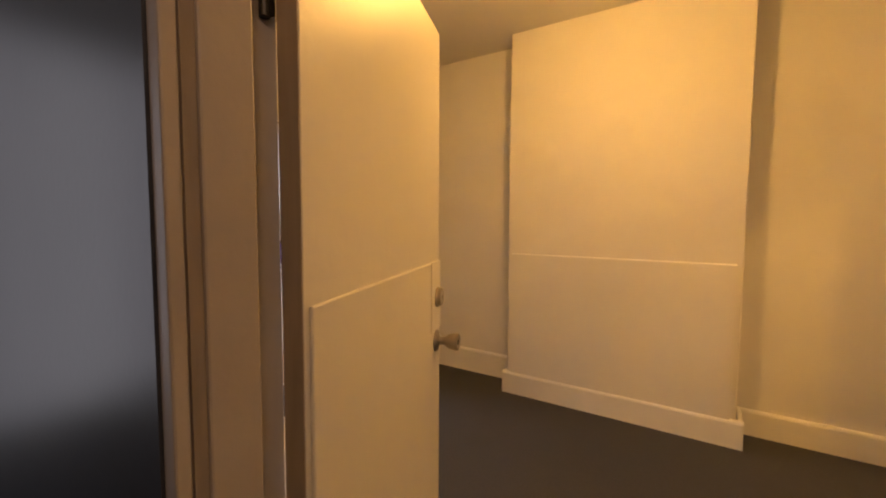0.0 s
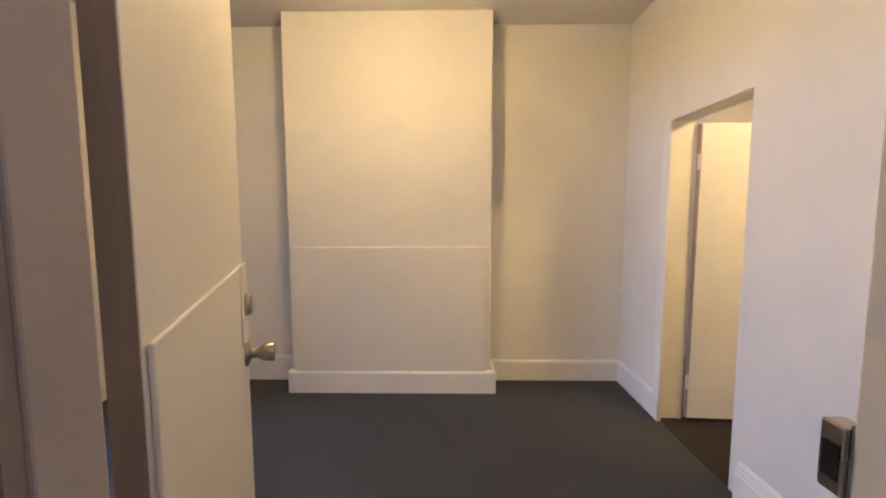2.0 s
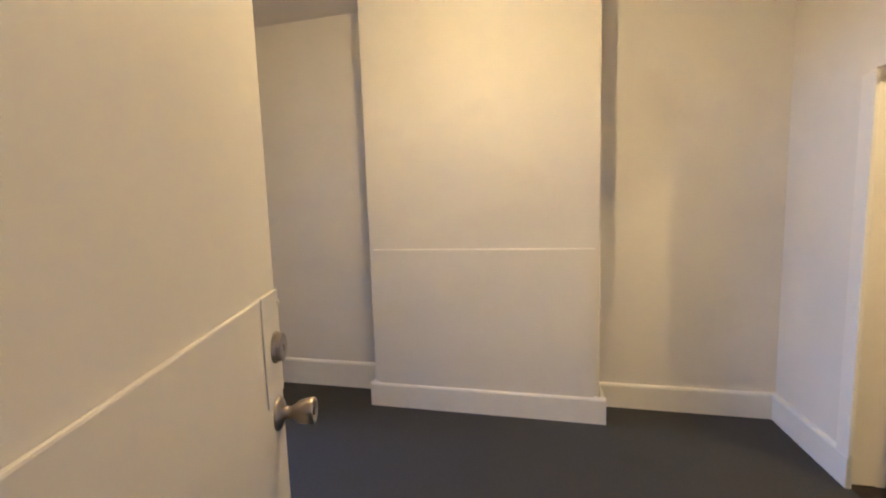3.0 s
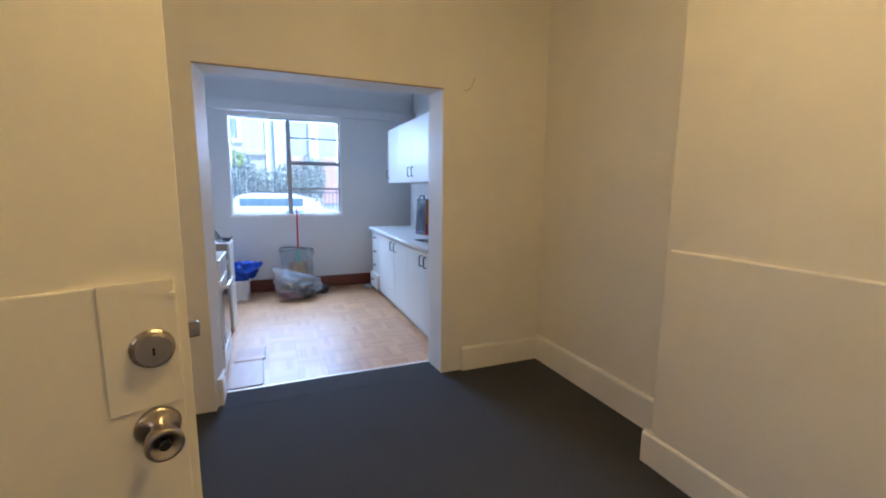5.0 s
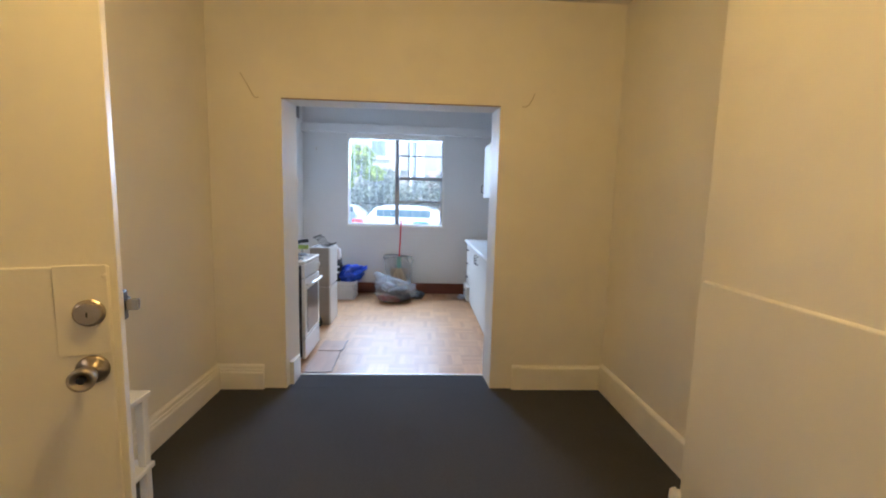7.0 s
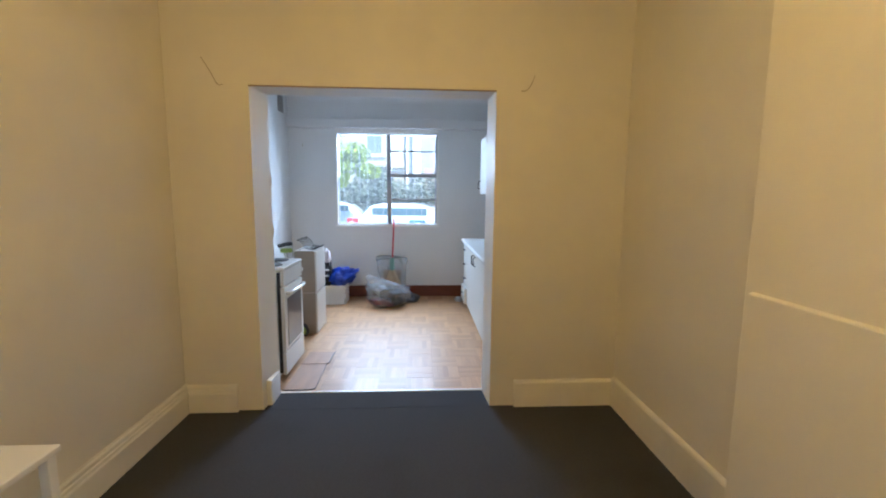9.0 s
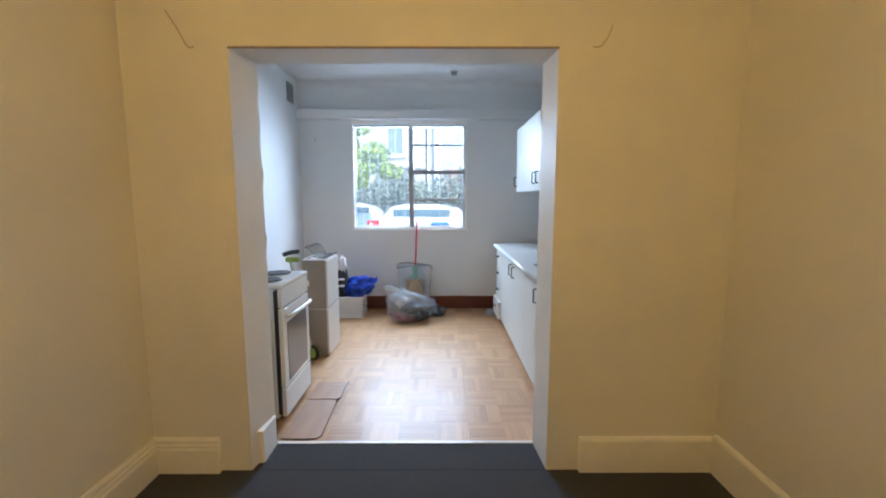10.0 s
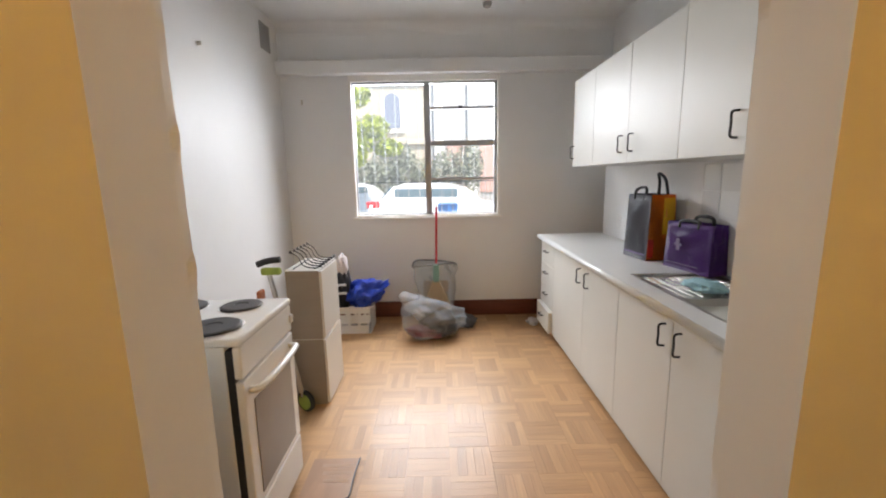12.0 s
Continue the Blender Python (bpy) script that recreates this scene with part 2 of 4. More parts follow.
def cyl(bm, a, b, r0, r1=None, n=16):
    """A round bar or cone from a to b."""
    a, b = Vector(a), Vector(b)
    d = b - a
    m = Matrix.Translation((a + b) / 2) @ d.to_track_quat("Z", "Y").to_matrix().to_4x4()
    bmesh.ops.create_cone(bm, cap_ends=True, segments=n, radius1=r0, radius2=r0 if r1 is None else r1, depth=d.length, matrix=m)
    return bm


def lathe(bm, rows, m=None, n=24):
    """A turned body from rows of (radius, height)."""
    m = m or Matrix()
    rings = [[bm.verts.new(m @ Vector((r * math.cos(2 * math.pi * k / n), r * math.sin(2 * math.pi * k / n), z))) for k in range(n)] for r, z in rows]
    for p, q in zip(rings, rings[1:]):
        for k in range(n):
            bm.faces.new((p[k], p[(k + 1) % n], q[(k + 1) % n], q[k]))
    bm.faces.new(rings[0][::-1])
    bm.faces.new(rings[-1])
    return bm


def tube(bm, pts, r, n=8):
    """A bent round bar through pts, smoothed."""
    pts = [Vector(p) for p in pts]
    path = []
    for i in range(len(pts) - 1):
        p0, p1, p2, p3 = pts[max(i - 1, 0)], pts[i], pts[i + 1], pts[min(i + 2, len(pts) - 1)]
        for k in range(5):
            t = k / 5
            path.append(0.5 * (2 * p1 + (p2 - p0) * t + (2 * p0 - 5 * p1 + 4 * p2 - p3) * t * t + (3 * p1 - p0 - 3 * p2 + p3) * t ** 3))
    path.append(pts[-1])
    rings, side = [], None
    for i, p in enumerate(path):
        d = (path[min(i + 1, len(path) - 1)] - path[max(i - 1, 0)]).normalized()
        if side is None:
            side = d.orthogonal().normalized()
        side = (side - d * side.dot(d)).normalized()
        up = d.cross(side)
        rings.append([bm.verts.new(p + r * (math.cos(2 * math.pi * k / n) * side + math.sin(2 * math.pi * k / n) * up)) for k in range(n)])
    for p, q in zip(rings, rings[1:]):
        for k in range(n):
            bm.faces.new((p[k], p[(k + 1) % n], q[(k + 1) % n], q[k]))
    bm.faces.new(rings[0][::-1])
    bm.faces.new(rings[-1])
    return bm


def lump(bm, centre, size, seed, rough=0.25, sub=4, flat=None, freq=2.2):
    """A crumpled closed body; flat: the height below which it is pressed level."""
    made = bmesh.ops.create_icosphere(bm, subdivisions=sub, radius=1.0)["verts"]
    off = Vector((seed * 7.3, seed * 3.1, seed * 5.7))
    for v in made:
        p = v.co.copy()
        k = 1 + rough * noise.noise(p * freq + off) + rough * 0.6 * noise.noise(p * freq * 2.7 + off) + rough * 0.35 * abs(noise.noise(p * freq * 6 + off))
        v.co = Vector(centre) + Vector((p.x * size[0], p.y * size[1], p.z * size[2])) * k
        if flat is not None and v.co.z < flat:
            v.co.z = flat + 0.02 * (v.co.z - flat)
    return bm


def part(name, bm, material, parent=None, label="", smooth=False):
    """Links a bmesh as one mesh object under its thing."""
    me = bpy.data.meshes.new(name)
    bmesh.ops.recalc_face_normals(bm, faces=bm.faces)
    bm.to_mesh(me)
    bm.free()
    for one in (material if isinstance(material, (list, tuple)) else [material]):
        me.materials.append(one)
    if smooth:
        me.shade_smooth()
    ob = new(name, me)
    ob.parent = parent
    if label:
        tagged(ob, label)
    return ob


def thing(name, label, category, x=0, y=0, z=0, rz=0, group=""):
    ob = new(name)
    ob.empty_display_size = 0.1
    ob.matrix_world = pose(x, y, z, 0, 0, rz)
    return tagged(ob, label, category, group)


def fixed(name, bm, material, label, category, smooth=False):
    return tagged(part(name, bm, material, None, smooth=smooth), label, category, kind="structure")


def skirting(name, a, b, height, thick, material, moulded=False, label="white painted skirting board along the wall"):
    """A board along a wall from a to b, which lies on the right-hand side of the way."""
    a, b = Vector((*a, 0)), Vector((*b, 0))
    d = (b - a).normalized()
    n = Vector((d.y, -d.x, 0)) * -1
    thick += 0.007
    prof = [(0, 0), (thick, 0), (thick, height - 0.016), (thick * 0.85, height - 0.006), (thick * 0.55, height), (0, height + 0.002)]
    if moulded:
        prof = [(0, 0), (thick, 0), (thick, height - 0.06), (thick * 0.8, height - 0.05), (thick * 0.8, height - 0.035), (thick * 0.6, height - 0.03),
                (thick * 0.6, height - 0.012), (thick * 0.35, height - 0.004), (thick * 0.35, height), (0, height)]
    bm = bmesh.new()
    ends = [[bm.verts.new(p + n * u + Vector((0, 0, w))) for u, w in prof] for p in (a, b)]
    k = len(prof)
    for i in range(k):
        bm.faces.new((ends[0][i], ends[0][(i + 1) % k], ends[1][(i + 1) % k], ends[1][i]))
    bm.faces.new(ends[0][::-1])
    bm.faces.new(ends[1])
    return fixed(name, bm, material, label, "skirting board")


# ---- the rooms ----
H = 2.905
fixed("floor", boxes((-0.245, 4.1, -3.12, 0.0, -0.12, 0.0), (-0.245, 0, -2.47, -0.9, -0.1, 0.001)), CARPET, "dark charcoal short-pile carpet over the room floor", "carpet")
fixed("floor_hall", boxes((-0.6, 5.0, -4.9, -3.12, -0.12, 0.0)), CARPET, "dark hallway carpet outside the flat door", "carpet")
fixed("floor_side_room", boxes((4.1, 6.6, -3.12, 0.6, -0.12, -0.002)), BROWN, "brown carpet in the lit side room", "carpet")
fixed("ceiling", boxes((0.0, 4.1, -2.985, 0.0, H, H + 0.15)), CEIL, "off-white painted plaster ceiling of the room", "ceiling")
fixed("ceiling_hall", boxes((-0.6, 5.0, -4.9, -3.1, H - 0.2, H)), CEIL, "off-white hallway ceiling", "ceiling")
fixed("ceiling_side_room", boxes((4.25, 6.6, -3.0, 0.6, H - 0.1, H + 0.1)), CEIL, "off-white ceiling of the side room", "ceiling")
# partition to the kitchen, with its wide opening
fixed("wall_partition", boxes((-0.245, 0, -3.30, -2.472, 0, H), (-0.245, 0, -0.896, 0.2, 0, H), (-0.245, 0, -2.472, -0.896, 2.163, H)), PAINT,
      "cream painted partition wall with a wide opening", "wall")
# chimney wall
fixed("wall_chimney", boxes((0.0, 4.25, 0.0, 0.2, 0, H)), PAINT, "cream painted back wall with alcoves", "wall")
breast = thing("chimney_breast", "cream painted chimney breast with a boarded-up fireplace", "chimney breast", 2.2, -0.12, 0)
breast["kind"] = "structure"
part("breast_body", boxes((-0.79, 0.778, -0.135, 0.12, 0, H - 0.001), bevel=0.006), PAINT, breast)
bm = bmesh.new()
ends = [[bm.verts.new((x, y, z)) for y, z in ((-0.135, 0.175), (-0.152, 0.175), (-0.152, 1.153), (-0.149, 1.157), (-0.135, 1.161))] for x in (-0.752, 0.742)]
for i in range(5):
    bm.faces.new((ends[0][i], ends[0][(i + 1) % 5], ends[1][(i + 1) % 5], ends[1][i]))
bm.faces.new(ends[0])
bm.faces.new(ends[1][::-1])
part("cover_board", bm, PAINT, breast, "painted board that covers the fireplace")
# right wall with the doorway to the side room
fixed("wall_right", boxes((4.1, 4.25, -0.632, 0.0, 0, H), (4.1, 4.25, -3.0, -1.388, 0, H), (4.1, 4.25, -1.388, -0.632, 2.02, H)), PAINT,
      "pale painted wall with a doorway", "wall")
# entry wall with the flat's door
fixed("wall_entry", boxes((0.0, 2.16, -3.098, -2.985, 0, H), (3.12, 4.1, -3.098, -2.985, 0, H), (2.16, 3.12, -3.098, -2.985, 2.12, H)), PAINT,
      "cream painted wall beside the entrance door", "wall")
# side room shell
fixed("wall_side_room", boxes((6.6, 6.7, -3.0, 0.6, 0, H), (4.25, 6.6, 0.6, 0.7, 0, H), (4.25, 6.6, -3.1, -3.0, 0, H)), PAINT, "cream walls of the lit side room", "wall")
# hallway shell
fixed("wall_hall_dark", boxes((-0.6, 2.305, -3.183, -3.1, 0, H - 0.2)), HALLP, "dark blue-grey glossy hallway wall beside the door frame", "wall")
fixed("wall_hall", boxes((-0.6, 5.0, -5.0, -4.9, 0, H), (5.0, 5.1, -4.9, -3.12, 0, H), (-0.7, -0.6, -4.9, -3.12, 0, H), (4.1, 5.0, -3.12, -3.0, 0, H)), HALLP, "dark painted hallway walls", "wall")

# added strip, its dark colour draws the shadow line under the opening head
fixed("shade_line_opening_head", boxes((0.0005, 0.006, -2.472, -0.896, 2.156, 2.165)), EDGE, "thin dark strip for the shadow line along the opening head", "edge strip")

# skirting boards
skirting("baseboard_alcove", (4.082, 0), (2.99, 0), 0.17, 0.018, TRIM)
skirting("baseboard_alcove_kitchen_side", (1.41, 0), (0.02, 0), 0.21, 0.02, TRIM)
skirting("baseboard_breast", (3.0195, -0.255), (1.3805, -0.255), 0.175, 0.022, TRIM, label="white skirting board along the chimney breast")
skirting("baseboard_breast_side", (2.99, 0), (2.99, -0.255), 0.174, 0.021, TRIM, label="short white skirting return on the chimney breast")
skirting("baseboard_breast_return", (1.41, -0.255), (1.41, 0), 0.174, 0.021, TRIM, label="short white skirting return on the chimney breast")
skirting("baseboard_partition", (0, 0), (0, -0.725), 0.19, 0.02, TRIM)
skirting("baseboard_partition_short", (0, -2.635), (0, -2.985), 0.19, 0.022, TRIM, True, "short moulded skirting beside the kitchen opening")
skirting("baseboard_entry", (0, -2.985), (2.16, -2.985), 0.195, 0.024, TRIM, True, "white moulded skirting along the entrance wall")
skirting("baseboard_entry_end", (3.14, -2.985), (4.1, -2.985), 0.195, 0.024, TRIM, True, "white moulded skirting along the entrance wall")
skirting("baseboard_right", (4.1, -2.96), (4.1, -1.46), 0.195, 0.022, TRIM, True, "white moulded skirting along the doorway wall")
skirting("baseboard_right_short", (4.1, -0.70), (4.1, 0.0), 0.17, 0.02, TRIM)
fixed("baseboard_jamb", boxes((-0.235, -0.06, -2.472, -2.432, 0, 0.185), bevel=0.004), TRIM, "short painted skirting block inside the opening", "skirting board")
fixed("threshold_strip", boxes((-0.262, -0.238, -2.47, -0.90, 0.0, 0.006), bevel=0.002), TRIM, "thin pale strip between carpet and parquet", "threshold")

# uneven plaster that narrows the kitchen opening towards the kitchen, with a chipped outer corner
for side, y_wall, lean in (("hinge", -2.472, 0.03), ("sink", -0.896, -0.019)):
    bm = bmesh.new()
    rows = []
    for k in range(88):
        z = 2.1625 * k / 87
        chip = 0.0025 * noise.noise(Vector((z * 3.1, lean * 40, 0))) + 0.0025 * noise.noise(Vector((z * 11, lean * 40, 3)))
        for spot in (1.58, 1.22) if lean > 0 else (1.9,):
            chip += 0.007 * math.exp(-((z - spot) / 0.035) ** 2)
        sgn = 1 if lean > 0 else -1
        rows.append([bm.verts.new(p) for p in ((-0.002, y_wall, z), (-0.125, y_wall + lean * 0.5, z), (-0.215, y_wall + lean * 0.9, z), (-0.2465 + 0.006 * abs(chip) * 60, y_wall + lean + sgn * chip, z), (-0.2468, y_wall + lean * 0.6, z), (-0.2468, y_wall, z))])
    for p, q in zip(rows, rows[1:]):
        for i in range(6):
            bm.faces.new((p[i], p[(i + 1) % 6], q[(i + 1) % 6], q[i]))
    bm.faces.new(rows[0])
    bm.faces.new(rows[-1])
    fixed("trim_opening_jamb_" + side, bm, PAINT, "uneven painted plaster jamb of the kitchen opening", "jamb")

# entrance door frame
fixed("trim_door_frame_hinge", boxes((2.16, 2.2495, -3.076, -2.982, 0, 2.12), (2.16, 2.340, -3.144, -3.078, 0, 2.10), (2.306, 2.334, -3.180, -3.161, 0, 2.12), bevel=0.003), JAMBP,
      "grubby brown-cream painted door frame on the hinge side, darkened for shade", "door frame")
# dark filler: worn paint plus the shade inside the groove, as colour
fixed("trim_rebate_shade", boxes((2.306, 2.336, -3.1605, -3.1445, 0, 2.10)), EDGE, "dark strip for the worn and shaded rebate on the hinge side", "door frame")
fixed("trim_door_frame_lock", boxes((3.105, 3.16, -3.127, -2.98, 0, 2.12), bevel=0.003), TRIM, "white painted door frame on the lock side", "door frame")
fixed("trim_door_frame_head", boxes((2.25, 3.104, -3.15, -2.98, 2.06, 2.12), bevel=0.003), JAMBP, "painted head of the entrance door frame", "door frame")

# rim lock keeper on the lock-side frame
keeper = thing("lock_keeper", "grey metal rim lock keeper screwed on the white frame", "lock keeper", 3.105, -2.985, 1.145)
part("case", boxes((-0.006, 0.022, 0.008, 0.04, -0.04, 0.045), bevel=0.003), STEEL, keeper)
part("bolt_hole", boxes((-0.0075, -0.0065, 0.013, 0.034, -0.022, 0.022)), BLACK, keeper, "black bolt hole")
part("lip", boxes((0.0, 0.05, 0.0055, 0.0085, -0.05, 0.05), bevel=0.001), STEEL, keeper)
for z in (-0.035, 0.035):
    part("screw", lathe(bmesh.new(), [(0.005, 0), (0.005, 0.002), (0.003, 0.003)], pose(0.036, 0.0085, z, -90, 0, 0), 10), DARKM, keeper)

# entrance door leaf, standing open into the room; local y runs from the hinge to the free edge, the face looks along +x
door = thing("entrance_door", "open cream painted flat door with a boarded lower half", "door", 2.306, -2.985, 0.012, 19.5)
part("leaf", boxes((-0.036, 0.0, 0.0, 0.815, 0, 2.02), bevel=0.002), DOORP, door)
part("hinge_edge", boxes((-0.0345, -0.0015, -0.003, 0.0, 0.002, 2.018)), EDGE, door, "dark unpainted hinge edge")
part("kick_board", boxes((0.0, 0.008, 0.012, 0.80, 0.02, 1.274), bevel=0.0035), DOORP, door, "painted board over the lower half")
part("lock_board", boxes((0.0082, 0.0115, 0.69, 0.797, 1.05, 1.277), bevel=0.002), DOORP, door, "small painted board around the lock")
bolt = part("deadbolt", lathe(bmesh.new(), [(0.034, 0), (0.034, 0.004), (0.030, 0.008), (0.029, 0.016), (0.026, 0.018)], pose(0.0105, 0.757, 1.158, 0, 90, 0)), CHROME, door, "round brushed deadbolt")
part("keyway", boxes((0.0285, 0.0292, 0.755, 0.7585, 1.150, 1.163)), BLACK, bolt)
knob = part("door_knob", lathe(bmesh.new(), [(0.036, 0), (0.036, 0.004), (0.030, 0.010), (0.014, 0.014), (0.013, 0.030), (0.016, 0.036), (0.024, 0.046), (0.027, 0.06), (0.0285, 0.075), (0.026, 0.079), (0.02, 0.078), (0.012, 0.066)],
            pose(0.0062, 0.755, 1.012, 0, 90, 0)), CHROME, door, "worn chrome door knob", True)
part("knob_core", lathe(bmesh.new(), [(0.009, 0.068), (0.009, 0.077), (0.007, 0.078)], pose(0.0062, 0.755, 1.012, 0, 90, 0), 14), DARKM, knob)
latch = part("night_latch", boxes((-0.08, -0.036, 0.735, 0.812, 1.115, 1.195), bevel=0.004), DARKM, door, "dark rim latch on the inside")
part("latch_knob", lathe(bmesh.new(), [(0.016, 0), (0.018, 0.004), (0.018, 0.02), (0.01, 0.024), (0.01, 0.046)], pose(-0.125, 0.79, 1.155, 0, 90, 0), 14), DARKM, latch)
part("latch_tongue", boxes((-0.07, -0.048, 0.812, 0.842, 1.143, 1.172), bevel=0.003), STEEL, latch)
for z in (0.2, 1.75):
    hg = part("hinge", cyl(bmesh.new(), (-0.052, -0.006, z - 0.05), (-0.052, -0.006, z + 0.05), 0.008), DARKM, door, "dark steel hinge")
    part("hinge_leaf", boxes((-0.046, -0.036, -0.0045, -0.003, z - 0.05, z + 0.05)), DARKM, hg)
for y, z in ((0.792, 1.248), (0.775, 1.14)):
    part("screw_cap", lathe(bmesh.new(), [(0.006, 0), (0.006, 0.003), (0.004, 0.004)], pose(0.0105, y, z, 0, 90, 0), 10), DOORP, door)

# doorway to the side room: frame and an open leaf
fixed("trim_side_door_frame", boxes((4.092, 4.262, -0.668, -0.633, 0, 2.018), (4.076, 4.099, -0.70, -0.612, 0, 2.0), bevel=0.004), TRIM, "cream painted door frame of the side doorway", "door frame")
sd = thing("side_door", "open cream painted door leaf in the side room", "door", 4.275, -0.690, 0.03, -4)
part("leaf", boxes((0.0, 0.74, -0.02, 0.02, 0, 1.96), bevel=0.002), DOORP, sd)
for z in (0.25, 1.72):
    part("hinge", cyl(bmesh.new(), (-0.006, -0.008, z - 0.05), (-0.006, -0.008, z + 0.05), 0.009), TRIM, sd, "painted hinge")
# added dark strip in place of the shade between frame and leaf
fixed("side_door_gap_shade", boxes((4.2625, 4.272, -0.706, -0.674, 0.03, 1.99)), EDGE, "dark strip for the shade in the side door hinge gap", "door frame")
fixed("threshold_side", boxes((4.1, 4.22, -1.38, -0.64, 0, 0.006), bevel=0.002), BROWN, "worn brown strip in the doorway", "threshold")

# small white shelf unit behind the entrance door
rack = thing("shelf_rack", "small white shelf rack behind the open door", "shelf", 1.72, -2.72, 0)
for x in (-0.18, 0.14):
    for y in (-0.2, 0.2):
        part("leg", boxes((x, x + 0.03, y, y + 0.03, 0, 0.69), bevel=0.003), WPLAS, rack)
for z in (0.10, 0.40, 0.69):
    part("shelf", boxes((-0.195, 0.185, -0.215, 0.235, z, z + 0.022), bevel=0.004), WPLAS, rack)

# stray bits of cord left on the partition over the opening
for pts in (((0.004, -2.752, 2.325), (0.006, -2.70, 2.24), (0.004, -2.66, 2.165), (0.004, -2.628, 2.163)),
            ((0.004, -0.648, 2.262), (0.006, -0.668, 2.21), (0.004, -0.70, 2.168), (0.004, -0.735, 2.165))):
    tagged(part("cord_end", tube(bmesh.new(), pts, 0.003, 6), JAMBP, None), "painted-over cord end stuck on the wall", "cord", "cord ends over the opening")

# ---- the kitchen ----
KH = 2.90
fixed("floor_kitchen", boxes((-3.45, -0.262, -3.3, 0.0, -0.12, -0.006)), GROUT, "dark base under the parquet", "floor")
fixed("ceiling_kitchen", boxes((-3.45, -0.245, -3.3, 0.0, KH, KH + 0.15)), KPAINT, "white painted kitchen ceiling", "ceiling")
WY0, WY1, WZ0, WZ1 = -2.605, -1.13, 1.06, 2.46
fixed("wall_window", boxes((-3.53, -3.33, -3.45, WY0, 0, KH), (-3.53, -3.33, WY1, 0.2, 0, KH), (-3.53, -3.33, WY0, WY1, 0, WZ0), (-3.53, -3.33, WY0, WY1, WZ1, KH)), KPAINT,
      "pale grey-white kitchen wall with the window", "wall")
fixed("wall_kitchen_stove", boxes((-3.33, -0.245, -3.45, -3.262, 0, KH)), KPAINT, "white painted wall behind the stove", "wall")
fixed("wall_kitchen_sink", boxes((-3.33, -0.245, -0.04, 0.2, 0, KH), (-2.96, -0.245, -0.205, -0.04, 0.0, 1.52)), KPAINT, "white painted wall behind the worktop", "wall")
fixed("trim_rail_board", boxes((-3.33, -3.24, -3.262, -0.04, 2.437, 2.558), bevel=0.004), KPAINT, "white boxed rail over the kitchen window", "rail")
# coved edge of the ceiling
bm = bmesh.new()
for k in range(6):
    a0, a1 = math.pi / 2 * k / 6, math.pi / 2 * (k + 1) / 6
    q = [(-3.33 + 0.11 * (1 - math.cos(a)), KH - 0.11 * (1 - math.sin(a))) for a in (a0, a1)]
    bm.faces.new([bm.verts.new(p) for p in ((q[0][0], -3.262, q[0][1]), (q[0][0], -0.04, q[0][1]), (q[1][0], -0.04, q[1][1]), (q[1][0], -3.262, q[1][1]))])
fixed("trim_cove", bm, KPAINT, "small plaster cove under the kitchen ceiling", "cove")
fixed("baseboard_window_wall", boxes((-3.332, -3.312, -3.262, -0.045, 0, 0.165), bevel=0.003), REDWOOD, "red-brown varnished skirting under the window", "skirting board")

# window
win = thing("window_1", "white framed kitchen window with sliding sash and security bars", "window", -3.40, (WY0 + WY1) / 2, WZ0)
win["kind"] = "structure"
hw, hh = (WY1 - WY0) / 2, WZ1 - WZ0
part("window_frame", boxes((-0.05, 0.072, -hw, -hw + 0.022, 0, hh), (-0.05, 0.072, hw - 0.022, hw, 0, hh), (-0.05, 0.072, -hw + 0.022, hw - 0.022, 0, 0.02), (-0.05, 0.072, -hw + 0.022, hw - 0.022, hh - 0.08, hh), bevel=0.003), TRIM, win)
part("head_track", boxes((-0.03, 0.03, -hw + 0.022, hw - 0.022, hh - 0.1, hh - 0.08)), ALU, win, "grey aluminium track")
part("mullion", boxes((-0.03, 0.03, -0.012, 0.05, 0.02, hh - 0.1), bevel=0.003), ALU, win, "grey aluminium mullion")
part("side_track", boxes((-0.03, 0.03, hw - 0.05, hw - 0.022, 0.02, hh - 0.1), bevel=0.003), ALU, win, "grey aluminium side channel")
part("side_track", boxes((-0.03, 0.02, -hw + 0.022, -hw + 0.034, 0.02, hh - 0.1), bevel=0.002), ALU, win, "grey aluminium side channel")
part("sill_track", boxes((-0.03, 0.03, -hw + 0.034, hw - 0.05, 0.02, 0.035), bevel=0.002), ALU, win)
for z, t in ((1.072, 0.011), (0.73, 0.026), (0.378, 0.012)):
    r = part("sash_rail", boxes((-0.022, 0.024, 0.05, hw - 0.05, z - t, z + t), bevel=0.002), ALU, win, "grey aluminium sash rail")
    if t < 0.012:
        part("sash_catch", boxes((0.024, 0.04, 0.33, 0.37, z - 0.008, z + 0.016), bevel=0.003), DARKM, r)
for y0, y1, z0, z1 in ((-hw + 0.034, -0.012, 0.035, hh - 0.1), (0.05, hw - 0.05, 1.083, hh - 0.1), (0.05, hw - 0.05, 0.756, 1.061), (0.05, hw - 0.05, 0.39, 0.704), (0.05, hw - 0.05, 0.035, 0.366)):
    g = part("pane", boxes((-0.004, 0.0, y0, y1, z0, z1)), GLASS, win)
    g.visible_shadow = False
for k in range(12):
    y = -0.655 + 0.115 * k
    part("security_bar", cyl(bmesh.new(), (-0.09, y, 0.0), (-0.09, y, hh), 0.0042, n=8), VENT, win)
fixed("window_sill", boxes((-3.33, -3.305, WY0 - 0.02, WY1 + 0.02, WZ0 - 0.022, WZ0 - 0.001), bevel=0.003), TRIM, "thin white window sill board", "window sill")

